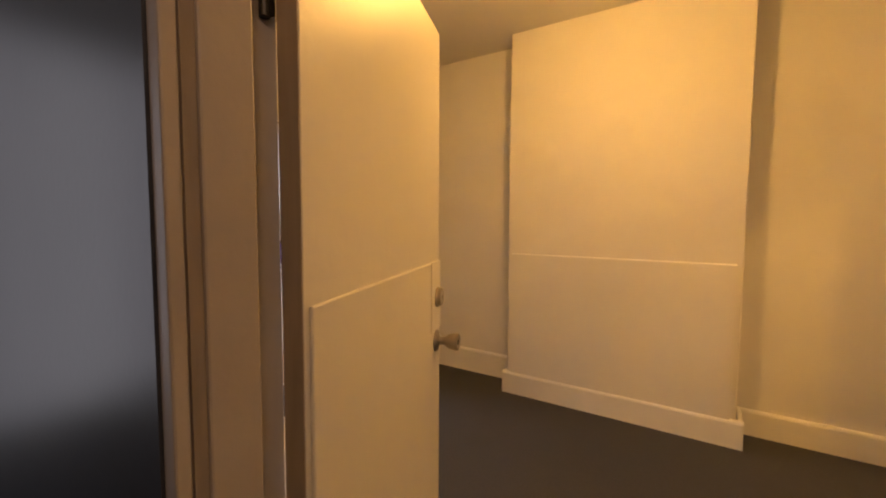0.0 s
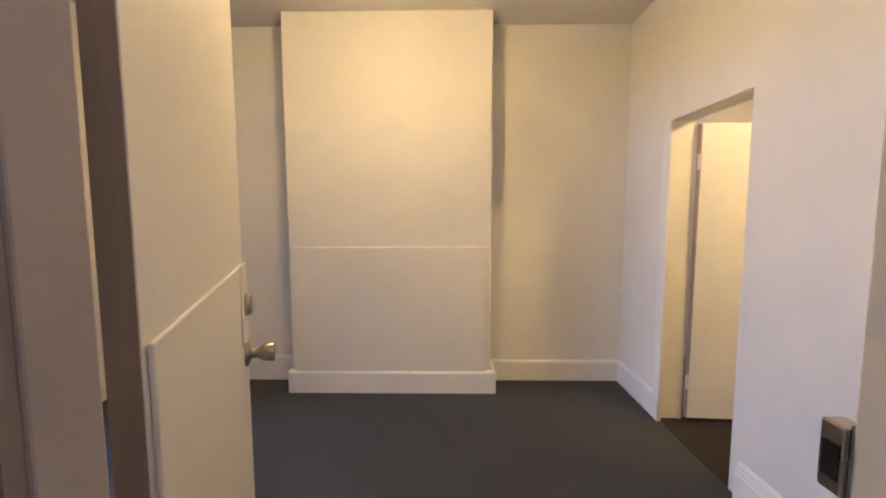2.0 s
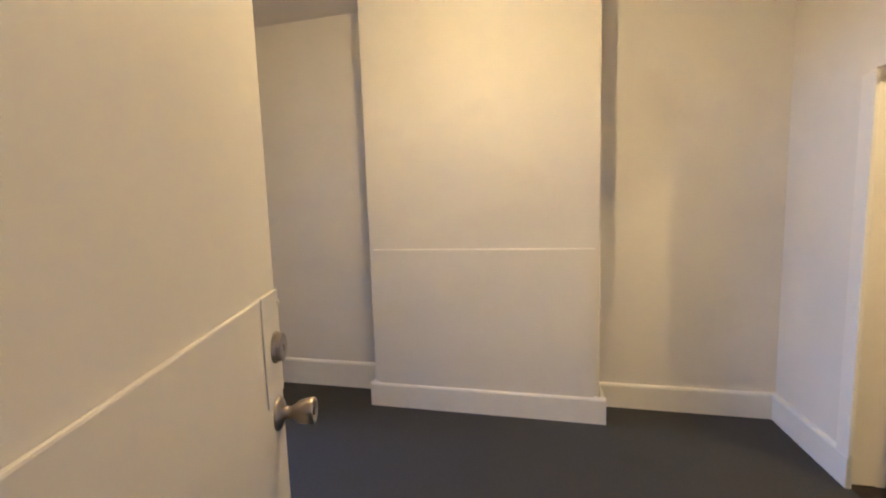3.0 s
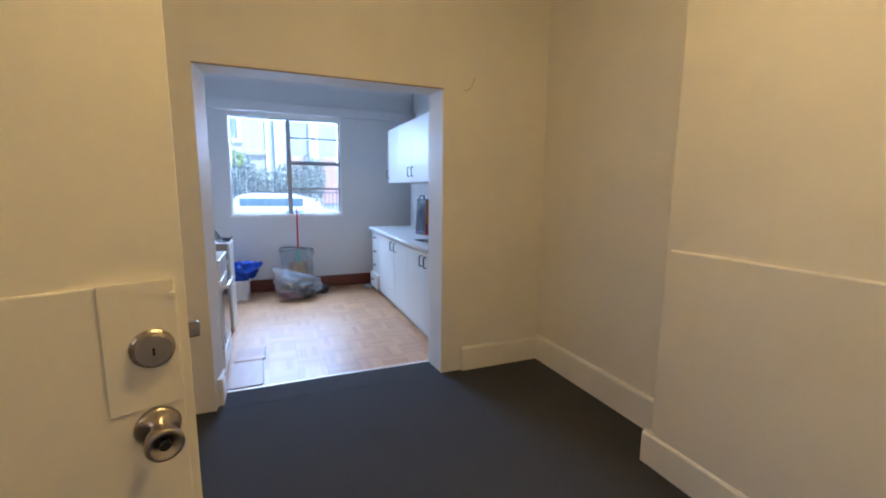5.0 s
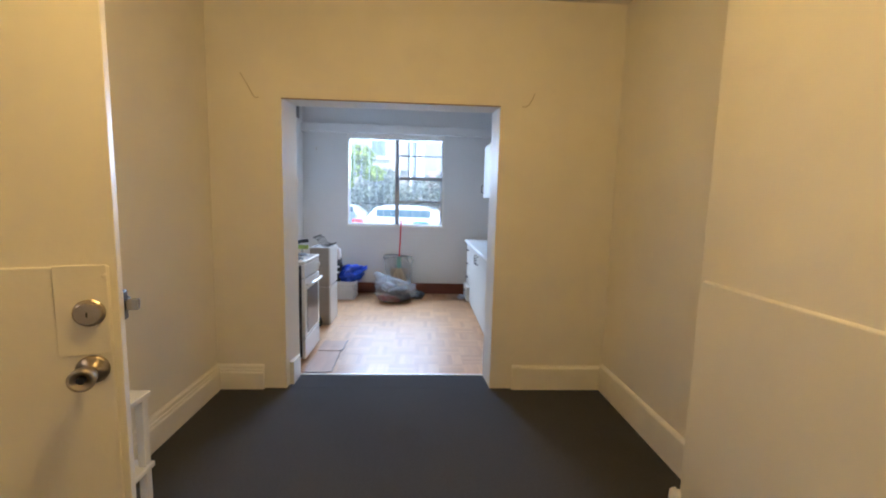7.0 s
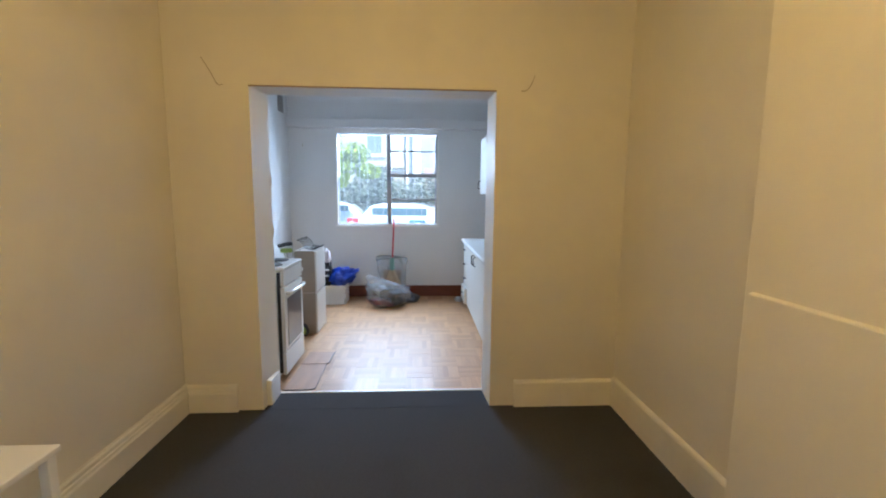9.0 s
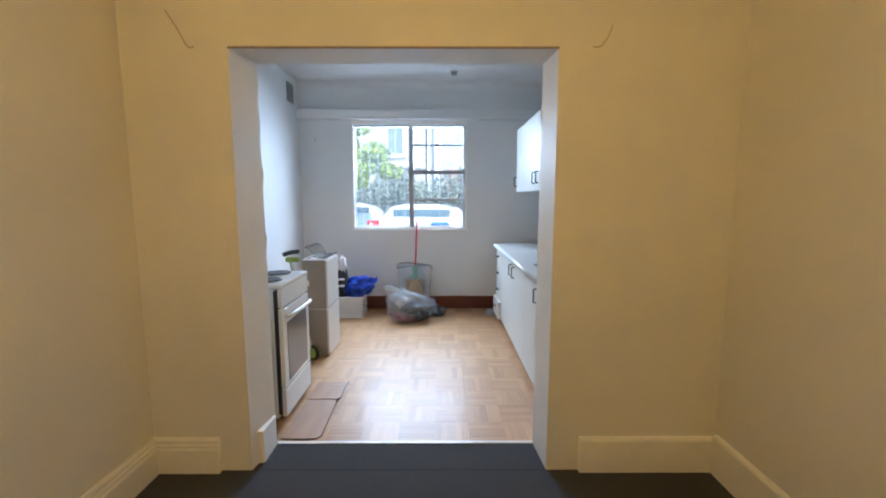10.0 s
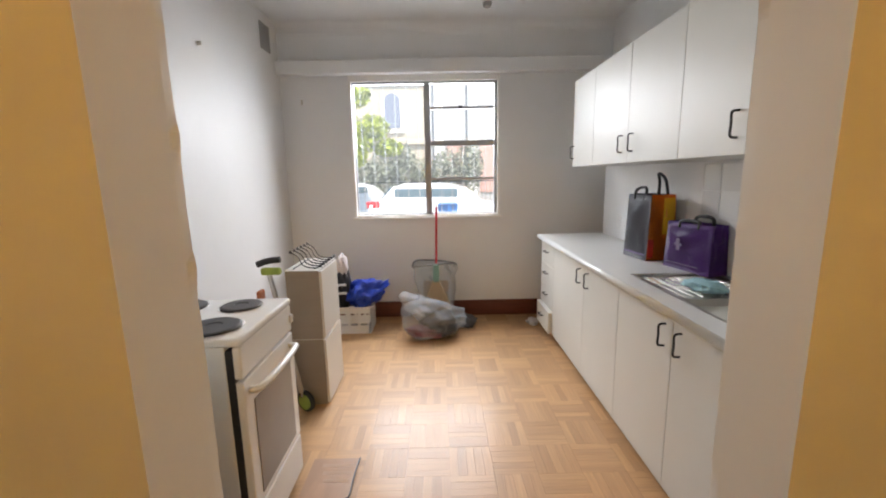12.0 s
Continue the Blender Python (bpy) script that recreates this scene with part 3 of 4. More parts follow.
# base cabinets under the worktop
CF, CB, CZ = -0.778, -0.207, 0.862


def handle(parent, x, y, z, ln=0.10, along="z"):
    d = 0.028
    if along == "z":
        pts = ((x, y, z - ln / 2), (x, y - d, z - ln / 2 + 0.006), (x, y - d, z), (x, y - d, z + ln / 2 - 0.006), (x, y, z + ln / 2))
    else:
        pts = ((x - ln / 2, y, z), (x - ln / 2 + 0.006, y - d, z), (x, y - d, z), (x + ln / 2 - 0.006, y - d, z), (x + ln / 2, y, z))
    return part("handle", tube(bmesh.new(), pts, 0.005), BLACK, parent, "black bow handle", True)


def base_unit(x0, x1, fronts, label):
    """A floor cabinet; fronts are rows of (x0, x1, z0, z1, handle x, handle z, how it runs)."""
    u = thing("base_cabinet", label, "cabinet", (x0 + x1) / 2, (CF + CB) / 2, 0, group="kitchen base cabinets")
    cx, cy = (x0 + x1) / 2, (CF + CB) / 2
    part("body", boxes((x0 - cx + 0.001, x1 - cx - 0.001, CF + 0.02 - cy, CB - cy, 0.07, CZ)), CAB, u)
    part("kickboard", boxes((x0 - cx + 0.001, x1 - cx - 0.001, CF + 0.05 - cy, CF + 0.065 - cy, 0, 0.07)), TOEK, u, "scuffed kickboard")
    for a, b, z0, z1, hx, hz, way in fronts:
        out = 0.035 if way == "x" and z0 < 0.1 else 0.0  # the bottom drawer stands a little open
        f = part("drawer_front" if way == "x" else "door", boxes((a - cx + 0.0015, b - cx - 0.0015, CF - cy - out, CF + 0.018 - cy, z0, z1), bevel=0.002), CAB, u)
        handle(f, hx - cx, CF - cy - out, hz, 0.085 if way == "x" else 0.10, way)
    return u


dr = []
for k in range(4):
    dr.append((-2.968, -2.55, 0.075 + 0.195 * k, 0.268 + 0.195 * k, -2.76, 0.19 + 0.195 * k, "x"))
base_unit(-2.97, -2.55, dr, "white drawer unit with four drawers at the worktop end")
base_unit(-2.55, -1.27, ((-2.55, -1.81, 0.075, 0.855, -1.88, 0.765, "z"), (-1.81, -1.27, 0.075, 0.855, -1.73, 0.765, "z")), "white two-door base cabinet with black bow handles")
base_unit(-1.27, -0.25, ((-1.27, -0.74, 0.075, 0.855, -0.80, 0.765, "z"), (-0.74, -0.25, 0.075, 0.855, -0.68, 0.765, "z")), "white two-door sink cabinet with black bow handles")
part_bm = boxes((-2.99, -1.33, -0.80, -0.207, 0.864, 0.906), (-1.33, -0.50, -0.80, -0.69, 0.864, 0.906), (-1.33, -0.50, -0.235, -0.207, 0.864, 0.906), (-0.50, -0.247, -0.80, -0.207, 0.864, 0.906))
worktop = thing("worktop", "pale laminate worktop over the base cabinets", "worktop", 0, 0, 0)
part("slab", part_bm, TOP, worktop)
part("front_edge", cyl(bmesh.new(), (-2.99, -0.80, 0.885), (-0.247, -0.80, 0.885), 0.0205, n=14), TOP, worktop, "rounded front edge", True)

# sink with drainer
sink = thing("sink", "stainless steel sink with ribbed drainer in the worktop", "sink", -0.915, -0.46, 0.895)
part("rim", boxes((-0.42, 0.42, -0.235, -0.215, 0, 0.012), (-0.42, 0.42, 0.21, 0.23, 0, 0.012), (-0.42, -0.40, -0.215, 0.21, 0, 0.012), (0.40, 0.42, -0.215, 0.21, 0, 0.012), bevel=0.004), STEEL, sink)
part("drainer", boxes((-0.40, 0.03, -0.215, 0.21, -0.006, 0.001)), STEEL, sink)
for k in range(9):
    part("drainer_rib", boxes((-0.37, 0.0, -0.175 + 0.042 * k, -0.166 + 0.042 * k, 0.001, 0.005), bevel=0.0015), STEEL, sink)
part("bowl", boxes((0.03, 0.40, -0.215, 0.21, -0.17, -0.165), (0.03, 0.035, -0.215, 0.21, -0.165, 0.0), (0.395, 0.40, -0.215, 0.21, -0.165, 0.0), (0.035, 0.395, -0.215, -0.21, -0.165, 0), (0.035, 0.395, 0.205, 0.21, -0.165, 0)), STEEL, sink)
# dish cloth and a white bottle on the sink
tagged(part("dish_cloth", lump(bmesh.new(), (-0.99, -0.49, 0.925), (0.10, 0.075, 0.026), 3, 0.35, 4, 0.903), TEAL, None, smooth=True), "crumpled pale blue dish cloth on the drainer", "cloth")
cup = thing("white_canister", "plain white plastic canister beside the sink", "canister", -0.92, -0.33, 0.907)
part("canister_body", lathe(bmesh.new(), [(0.036, 0), (0.04, 0.006), (0.04, 0.085), (0.034, 0.098), (0.034, 0.104)]), WPLAS, cup, smooth=True)
part("lid", lathe(bmesh.new(), [(0.037, 0.104), (0.037, 0.122), (0.033, 0.126)]), WPLAS, cup)

# wall cabinets
UF, UB, UZ0, UZ1 = -0.612, -0.042, 1.522, 2.205


def wall_unit(x0, x1, doors, label):
    cx, cy = (x0 + x1) / 2, (UF + UB) / 2
    u = thing("wall_cabinet", label, "cabinet", cx, cy, UZ0, group="kitchen wall cabinets")
    part("body", boxes((x0 - cx + 0.001, x1 - cx - 0.001, UF + 0.019 - cy, UB - cy, 0, UZ1 - UZ0)), CAB, u)
    for a, b, hx in doors:
        f = part("door", boxes((a - cx + 0.0015, b - cx - 0.0015, UF - cy, UF + 0.018 - cy, 0.0, UZ1 - UZ0), bevel=0.002), CAB, u)
        handle(f, hx - cx, UF - cy, 0.115)
    return u


wall_unit(-2.66, -1.10, ((-2.66, -2.20, -2.63), (-2.20, -1.64, -1.71), (-1.64, -1.10, -1.57)), "white wall cabinet with three flat doors")
wall_unit(-1.10, -0.26, ((-1.10, -0.66, -0.71), (-0.66, -0.26, -0.31)), "white wall cabinet with two flat doors")

# shopping bags on the worktop


def tote(name, label, x, y, w, d, h, rz, face, side, base, handles, printed=None):
    """A standing bag: front and back, two gussets, base, two strap handles."""
    b = thing(name, label, "shopping bag", x, y, 0.903, rz)
    n = 9

    def sheet(p00, p10, p01, p11, bulge, seed):
        bm = bmesh.new()
        g = []
        for i in range(n + 1):
            row = []
            for j in range(n + 1):
                u, v = i / n, j / n
                p = (Vector(p00) * (1 - u) + Vector(p10) * u) * (1 - v) + (Vector(p01) * (1 - u) + Vector(p11) * u) * v
                k = math.sin(math.pi * u) * math.sin(math.pi * min(v * 0.9, 1))
                p += Vector(bulge) * k + Vector((1, 1, 0)) * (0.035 * noise.noise(Vector((u * 3 + seed, v * 4, seed * 2))) + 0.018 * abs(noise.noise(Vector((u * 6 + seed, v * 5 + u * 4, 3))))) * k
                row.append(bm.verts.new(p))
            g.append(row)
        for i in range(n):
            for j in range(n):
                bm.faces.new((g[i][j], g[i + 1][j], g[i + 1][j + 1], g[i][j + 1]))
        bmesh.ops.solidify(bm, geom=bm.faces[:], thickness=0.002)
        return bm
    t = 0.82
    part("front", sheet((-w / 2, -d / 2, 0.004), (w / 2, -d / 2, 0.004), (-w / 2 * 0.96, -d / 2 * t, h), (w / 2 * 0.96, -d / 2 * t, h), (0, -0.02, 0), 1), face, b, smooth=True)
    part("back", sheet((-w / 2, d / 2, 0.004), (w / 2, d / 2, 0.004), (-w / 2 * 0.96, d / 2 * t, h), (w / 2 * 0.96, d / 2 * t, h), (0, 0.012, 0), 2), face, b, smooth=True)
    for s in (-1, 1):
        one = side[0] if s < 0 else side[1]
        part("gusset", sheet((s * w / 2, -d / 2, 0.004), (s * w / 2, d / 2, 0.004), (s * w / 2 * 0.96, -d / 2 * t, h), (s * w / 2 * 0.96, d / 2 * t, h), (-s * 0.02, 0, 0), 3 + s), one, b, smooth=True)
    part("base", boxes((-w / 2, w / 2, -d / 2, d / 2, 0, 0.004)), base, b)
    for s in (-1, 1):
        y0 = s * d / 2 * t
        lean = handles[0 if s < 0 else 1]
        part("strap", tube(bmesh.new(), ((-w * 0.2, y0, h - 0.03), (-w * 0.17, y0, h + lean * 0.55), (w * 0.02, y0 - s * lean * 0.35, h + lean), (w * 0.2, y0 - s * lean * 0.2, h + lean * 0.7), (w * 0.2, y0, h - 0.03)), 0.010, 6), BLACK, b, "black strap handle", True)
    return b


grey = tote("grey_tote_bag", "grey reusable shopping bag with orange and yellow gusset", -1.80, -0.36, 0.25, 0.20, 0.42, 8, GREYB, (GREYB, ORB), BLACK, (0.045, 0.13))
part("gusset_stripe", boxes((0.118, 0.121, 0.005, 0.082, 0.17, 0.40), bevel=0.001), YEL, grey, "yellow stripe on the gusset")
part("gusset_stripe", boxes((0.1255, 0.128, -0.095, -0.055, 0.02, 0.14), bevel=0.001), REDB, grey, "red stripe on the gusset")
part("seam", boxes((-0.11, 0.11, -0.106, -0.1025, 0.035, 0.045)), LILAC, grey, "pale seam line")
purp = tote("purple_tote_bag", "glossy purple shopping bag leaning beside the grey bag", -1.40, -0.30, 0.33, 0.12, 0.275, 12, PURP, (PURP, PURP), PURP, (0.012, 0.035))
part("print", boxes((-0.045, -0.022, -0.088, -0.084, 0.12, 0.185), (-0.06, -0.007, -0.088, -0.084, 0.145, 0.158)), LILAC, purp, "small pale worn print")
part("seam", boxes((-0.13, 0.1, -0.072, -0.0685, 0.035, 0.041)), LILAC, purp, "pale seam line")

# socket, switch plates and tiles on the splashback
sock = thing("wall_socket", "white power socket on the splashback", "socket", -2.62, -0.205, 1.06)
part("plate", boxes((-0.036, 0.036, -0.009, 0, -0.055, 0.055), bevel=0.003), WPLAS, sock)
part("switch", boxes((-0.009, 0.009, -0.012, -0.009, -0.02, 0.01), bevel=0.001), KPAINT, sock)
for k in range(2):
    for j in range(2):
        tagged(part("wall_tile", boxes((-1.52 + 0.155 * k, -1.37 + 0.155 * k, -0.2072, -0.2055, 1.20 + 0.155 * j, 1.35 + 0.155 * j), bevel=0.002), TILE, None), "glossy white square wall tile on the splashback", "tile", "splashback tiles")

# smoke detector, wall vent, picture hook
det = thing("smoke_detector", "small pale round detector on the kitchen ceiling", "detector", -2.86, -1.31, KH)
part("detector_base", lathe(bmesh.new(), [(0.045, -0.012), (0.05, -0.008), (0.05, 0)], n=20), WPLAS, det)
part("detector_body", lathe(bmesh.new(), [(0.022, -0.05), (0.034, -0.044), (0.04, -0.012)], n=20), VENT, det)
vent = thing("wall_vent", "grey square wall vent high on the stove wall", "vent", -3.04, -3.262, 2.70)
part("frame", boxes((-0.10, 0.10, 0, 0.008, 0.09, 0.11), (-0.10, 0.10, 0, 0.008, -0.11, -0.09), (-0.10, -0.085, 0, 0.008, -0.09, 0.09), (0.085, 0.10, 0, 0.008, -0.09, 0.09)), VENT, vent)
part("backing", boxes((-0.085, 0.085, 0.0, 0.002, -0.09, 0.09)), BLACK, vent)
for k in range(8):
    part("slat", boxes((-0.085, 0.085, 0.002, 0.008, -0.086 + 0.022 * k, -0.072 + 0.022 * k)), VENT, vent)
tagged(part("wall_hook", boxes((-1.93, -1.92, -3.262, -3.235, 2.31, 2.335), bevel=0.002), TOEK, None), "small grey hook screwed into the stove wall", "hook")

tagged(part("wall_hook", boxes((-3.33, -3.305, -3.065, -3.055, 2.17, 2.215), bevel=0.002), TOEK, None), "small grey hook screwed in beside the window", "hook")
kl = thing("ceiling_light", "round white glass ceiling light, switched off", "ceiling light", -1.90, -1.64, KH)
part("base_ring", lathe(bmesh.new(), [(0.115, -0.022), (0.12, -0.016), (0.12, 0)], n=28), WPLAS, kl)
part("bowl", lathe(bmesh.new(), [(0.03, -0.085), (0.07, -0.076), (0.10, -0.055), (0.11, -0.022)], n=28), WPLAS, kl, "milky glass bowl", True)

# stove
SX0, SX1, SF, SB = -0.965, -0.465, -2.455, -3.04
stove = thing("electric_stove", "white freestanding electric stove with an oven", "stove", (SX0 + SX1) / 2, -2.75, 0)
stove.scale = (1, 1, 1.005)
sx, fy = (SX1 - SX0) / 2, SF + 2.75
part("body", boxes((-sx, sx, -0.29, fy - 0.055, 0.03, 0.885), bevel=0.004), ENAM, stove)
part("shadow_gap", boxes((-sx + 0.002, sx - 0.002, fy - 0.055, fy - 0.03, 0.06, 0.87)), BLACK, stove, "dark gap behind the oven front")
part("hob", boxes((-sx - 0.004, sx + 0.004, -0.295, fy + 0.004, 0.885, 0.915), bevel=0.01), ENAM, stove)
part("control_panel", boxes((-sx, sx, fy - 0.03, fy, 0.762, 0.884), bevel=0.008), ENAM, stove)
part("panel_lip", boxes((-sx - 0.002, -sx + 0.03, fy - 0.03, fy + 0.012, 0.80, 0.84), bevel=0.008), ENAM, stove)
od = part("oven_door", boxes((-sx + 0.002, sx - 0.002, fy - 0.03, fy, 0.235, 0.752), bevel=0.006), ENAM, stove)
part("oven_window", boxes((-sx + 0.065, sx - 0.065, fy, fy + 0.003, 0.265, 0.655), bevel=0.001), GLASSD, od, "dark oven window")
part("oven_handle", tube(bmesh.new(), ((-sx + 0.05, fy, 0.70), (-sx + 0.055, fy + 0.03, 0.705), (-sx + 0.12, fy + 0.042, 0.708), (0, fy + 0.047, 0.709), (sx - 0.12, fy + 0.042, 0.708), (sx - 0.055, fy + 0.03, 0.705), (sx - 0.05, fy, 0.70)), 0.014, 10), ENAM, od, "curved white oven handle", True)
part("bottom_drawer", boxes((-sx + 0.002, sx - 0.002, fy - 0.03, fy, 0.045, 0.225), bevel=0.006), ENAM, stove)
for x, y, r in ((0.13, 0.145, 0.10), (-0.13, 0.13, 0.085), (0.13, -0.12, 0.085), (-0.13, -0.13, 0.10)):
    p = part("hotplate", lathe(bmesh.new(), [(r, 0.915), (r, 0.922), (r - 0.008, 0.926), (r * 0.35, 0.926), (r * 0.3, 0.923)], pose(x, y, 0), 28), HOT, stove, "black iron hotplate")
    part("trim_ring", lathe(bmesh.new(), [(r + 0.008, 0.9148), (r + 0.008, 0.917), (r + 0.002, 0.9175)], pose(x, y, 0), 28), STEEL, p)
for x in (-sx + 0.05, sx - 0.05):
    for y in (-0.25, fy - 0.1):
        part("foot", cyl(bmesh.new(), (x, y, 0), (x, y, 0.032), 0.018), BLACK, stove)

# two stacked cabinets beyond the stove
for k, (z0, z1) in enumerate(((0.0, 0.45), (0.452, 0.90))):
    ob = thing("stacked_cabinet", "beige board cabinet in a stack of two with pale front", "cabinet", -1.81, -2.605, z0, group="stacked beige cabinets")
    h = z1 - z0
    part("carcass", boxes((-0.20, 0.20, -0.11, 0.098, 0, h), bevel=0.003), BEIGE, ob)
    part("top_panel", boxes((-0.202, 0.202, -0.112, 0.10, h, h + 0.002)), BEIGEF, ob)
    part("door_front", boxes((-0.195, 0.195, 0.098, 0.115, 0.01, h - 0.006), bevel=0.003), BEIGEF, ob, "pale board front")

# wire rack of hangers on the cabinets
hang = thing("wire_rack", "black wire rack with bent prongs on the cabinets", "wire rack", -1.81, -2.60, 0.9042)
hang.scale = (0.9, 0.68, 0.9)
part("base_wire", tube(bmesh.new(), ((-0.2, 0.1, 0.006), (0.2, 0.1, 0.006)), 0.005), BLACK, hang)
part("base_wire", tube(bmesh.new(), ((-0.2, -0.1, 0.006), (0.2, -0.1, 0.006)), 0.005), BLACK, hang)
for k in range(6):
    x = -0.19 + 0.075 * k
    pr = part("prong", tube(bmesh.new(), ((x, 0.15, 0.02), (x + 0.02, 0.1, 0.012), (x + 0.02, 0.0, 0.03), (x + 0.01, -0.05, 0.09), (x, -0.12, 0.12)), 0.0045), BLACK, hang, smooth=True)
    part("tip", lathe(bmesh.new(), [(0.004, -0.011), (0.011, -0.005), (0.011, 0.005), (0.004, 0.011)], pose(x, -0.12, 0.122), 10), BLACK, pr)
    part("tip", lathe(bmesh.new(), [(0.004, -0.011), (0.011, -0.005), (0.011, 0.005), (0.004, 0.011)], pose(x, 0.15, 0.022), 10), BLACK, pr)

# folded scooter between stove and cabinets
sc = thing("folding_scooter", "lime green and black folding scooter leaning by the stove", "scooter", -1.54, -2.72, 0)
whl = part("wheel", lathe(bmesh.new(), [(0.035, -0.014), (0.06, -0.016), (0.068, -0.008), (0.068, 0.008), (0.06, 0.016), (0.035, 0.014)], pose(0.0, 0.10, 0.068, 90, 0, 60), 24), RUBBER, sc, "black wheel")
part("rim", lathe(bmesh.new(), [(0.036, -0.017), (0.05, -0.0185), (0.05, 0.0185), (0.036, 0.017)], pose(0.0, 0.10, 0.068, 90, 0, 60), 24), LIME, whl, "lime green rim")
part("post", tube(bmesh.new(), ((0.0, 0.08, 0.10), (-0.02, 0.0, 0.5), (-0.03, -0.08, 0.93)), 0.016), STEEL, sc, smooth=True)
part("deck", boxes((-0.05, 0.03, -0.14, -0.115, 0.02, 0.80), bevel=0.01), ORANGE, sc, "dull orange deck")
part("collar", boxes((-0.05, -0.01, -0.12, 0.0, 0.89, 0.935), bevel=0.012), LIME, sc, "lime green collar")
part("grip", tube(bmesh.new(), ((-0.03, -0.14, 0.955), (-0.03, -0.08, 0.975), (-0.03, 0.0, 0.985)), 0.02), BLACK, sc, "black hand grip", True)

# laundry basket with bags
bk = thing("laundry_basket", "white slotted plastic laundry basket under the window", "basket", -3.0, -2.62, 0)


def basket_side(w0, w1, h, slots):
    """One moulded sheet with rows of slots through it."""
    bm = bmesh.new()
    zs = [0.0, 0.05, 0.078, 0.098, 0.126, 0.146, 0.174, 0.194, h]
    xs = []
    for k in range(slots):
        x = -w0 + 2 * w0 * k / slots
        xs += [x, x + 0.014, x + 2 * w0 / slots - 0.014]
    xs.append(w0)
    grid = [[bm.verts.new((x * (0.90 + 0.10 * z / h), 0, z)) for z in zs] for x in xs]
    for i in range(len(xs) - 1):
        for j in range(len(zs) - 1):
            if not (i % 3 == 1 and j in (2, 4, 6)):
                bm.faces.new((grid[i][j], grid[i + 1][j], grid[i + 1][j + 1], grid[i][j + 1]))
    bmesh.ops.delete(bm, geom=[v for v in bm.verts if not v.link_faces], context="VERTS")
    bmesh.ops.solidify(bm, geom=bm.faces[:], thickness=0.004)
    return bm


for x, y, rz, w in ((0.15, 0, 90, 0.2), (-0.15, 0, 90, 0.2), (0, 0.2, 0, 0.15), (0, -0.2, 0, 0.15)):
    s = part("side", basket_side(w, w, 0.255, 4 if w > 0.16 else 3), WPLAS, bk)
    s.matrix_local = pose(x, y, 0.004, 0, 0, rz)
part("bottom", boxes((-0.15, 0.15, -0.2, 0.2, 0, 0.005)), WPLAS, bk)
part("rim", tube(bmesh.new(), ((-0.16, -0.21, 0.258), (0.16, -0.21, 0.258), (0.165, 0.0, 0.258), (0.16, 0.21, 0.258), (0.0, 0.215, 0.258), (-0.16, 0.21, 0.258), (-0.165, 0, 0.258), (-0.16, -0.21, 0.258)), 0.011), WPLAS, bk, "rolled rim", True)
bm = lump(bmesh.new(), (-3.0, -2.53, 0.345), (0.14, 0.15, 0.115), 5, 0.5, 4, 0.2, 1.9)
for v in bm.verts:
    k = max(0.0, (v.co.y + 2.53) / 0.15)
    v.co += Vector((0, 0.05, 0.055)) * k ** 3
tagged(part("blue_bag", bm, BLUE, None, smooth=True), "crumpled blue plastic bag in the laundry basket", "bag")
prt = thing("printed_bag", "black and white printed bag stuffed in the basket", "bag", -2.96, -2.68, 0.27)
part("bag_body", lump(bmesh.new(), (0, 0, 0.15), (0.11, 0.07, 0.2), 8, 0.3, 4), BWCLOTH, prt, smooth=True)
for k, z in enumerate((0.12, 0.2)):
    part("print_bar", tube(bmesh.new(), ((0.10, -0.04, z), (0.125, 0.0, z + 0.015), (0.11, 0.05, z + 0.01)), 0.012), WPLAS, prt, "white print")
part("flap", lump(bmesh.new(), (0.01, 0.0, 0.36), (0.06, 0.05, 0.12), 11, 0.3, 4), PINKW, prt, "off-white cloth on top", True)

# bags of rubbish, broom
rub = thing("rubbish_bag", "clear plastic rubbish bag full of dark and red scraps", "rubbish bag", -2.78, -1.83, 0)
bm = bmesh.new()
for v in bmesh.ops.create_icosphere(bm, subdivisions=5, radius=1.0)["verts"]:
    p = v.co.copy()
    fold = 1 - abs(noise.noise(p * 1.9 + Vector((4, 2, 7)))) * 0.42 + 0.16 * noise.noise(p * 4.3) + 0.07 * abs(noise.noise(p * 11))
    q = Vector((p.x * 0.20, p.y * 0.235, p.z * 0.18)) * fold
    # slumped corners where the film is pulled out to points
    for corner, reach in ((Vector((0.1, -0.75, 0.62)), 0.20), (Vector((0.5, -0.8, -0.5)), 0.10), (Vector((0.1, 0.9, 0.15)), 0.08)):
        q += corner * reach * max(0.0, p.dot(corner.normalized())) ** 5
    q.z += 0.15 + 0.05 * max(0.0, -p.y)
    v.co = Vector((q.x, q.y + 0.03, max(q.z, 0.004 + 0.01 * abs(p.x))))
part("film", bm, FILM, rub, "clear crumpled film", True)
part("knot", lump(bmesh.new(), (0.0, -0.10, 0.275), (0.10, 0.13, 0.055), 17, 0.5, 4, None, 1.6), FILMK, rub, "pale gathered neck", True)
part("scraps", lump(bmesh.new(), (0.02, 0.06, 0.12), (0.15, 0.16, 0.11), 4, 0.4, 4, 0.012), RUBB1, rub, "dark scraps", True)
part("scraps", lump(bmesh.new(), (0.09, -0.05, 0.075), (0.08, 0.18, 0.05), 6, 0.4, 4, 0.012), RUBB2, rub, "red scraps", True)
part("scraps", lump(bmesh.new(), (-0.02, -0.08, 0.20), (0.07, 0.09, 0.06), 9, 0.5, 4), RUBB3, rub, "pale scraps", True)
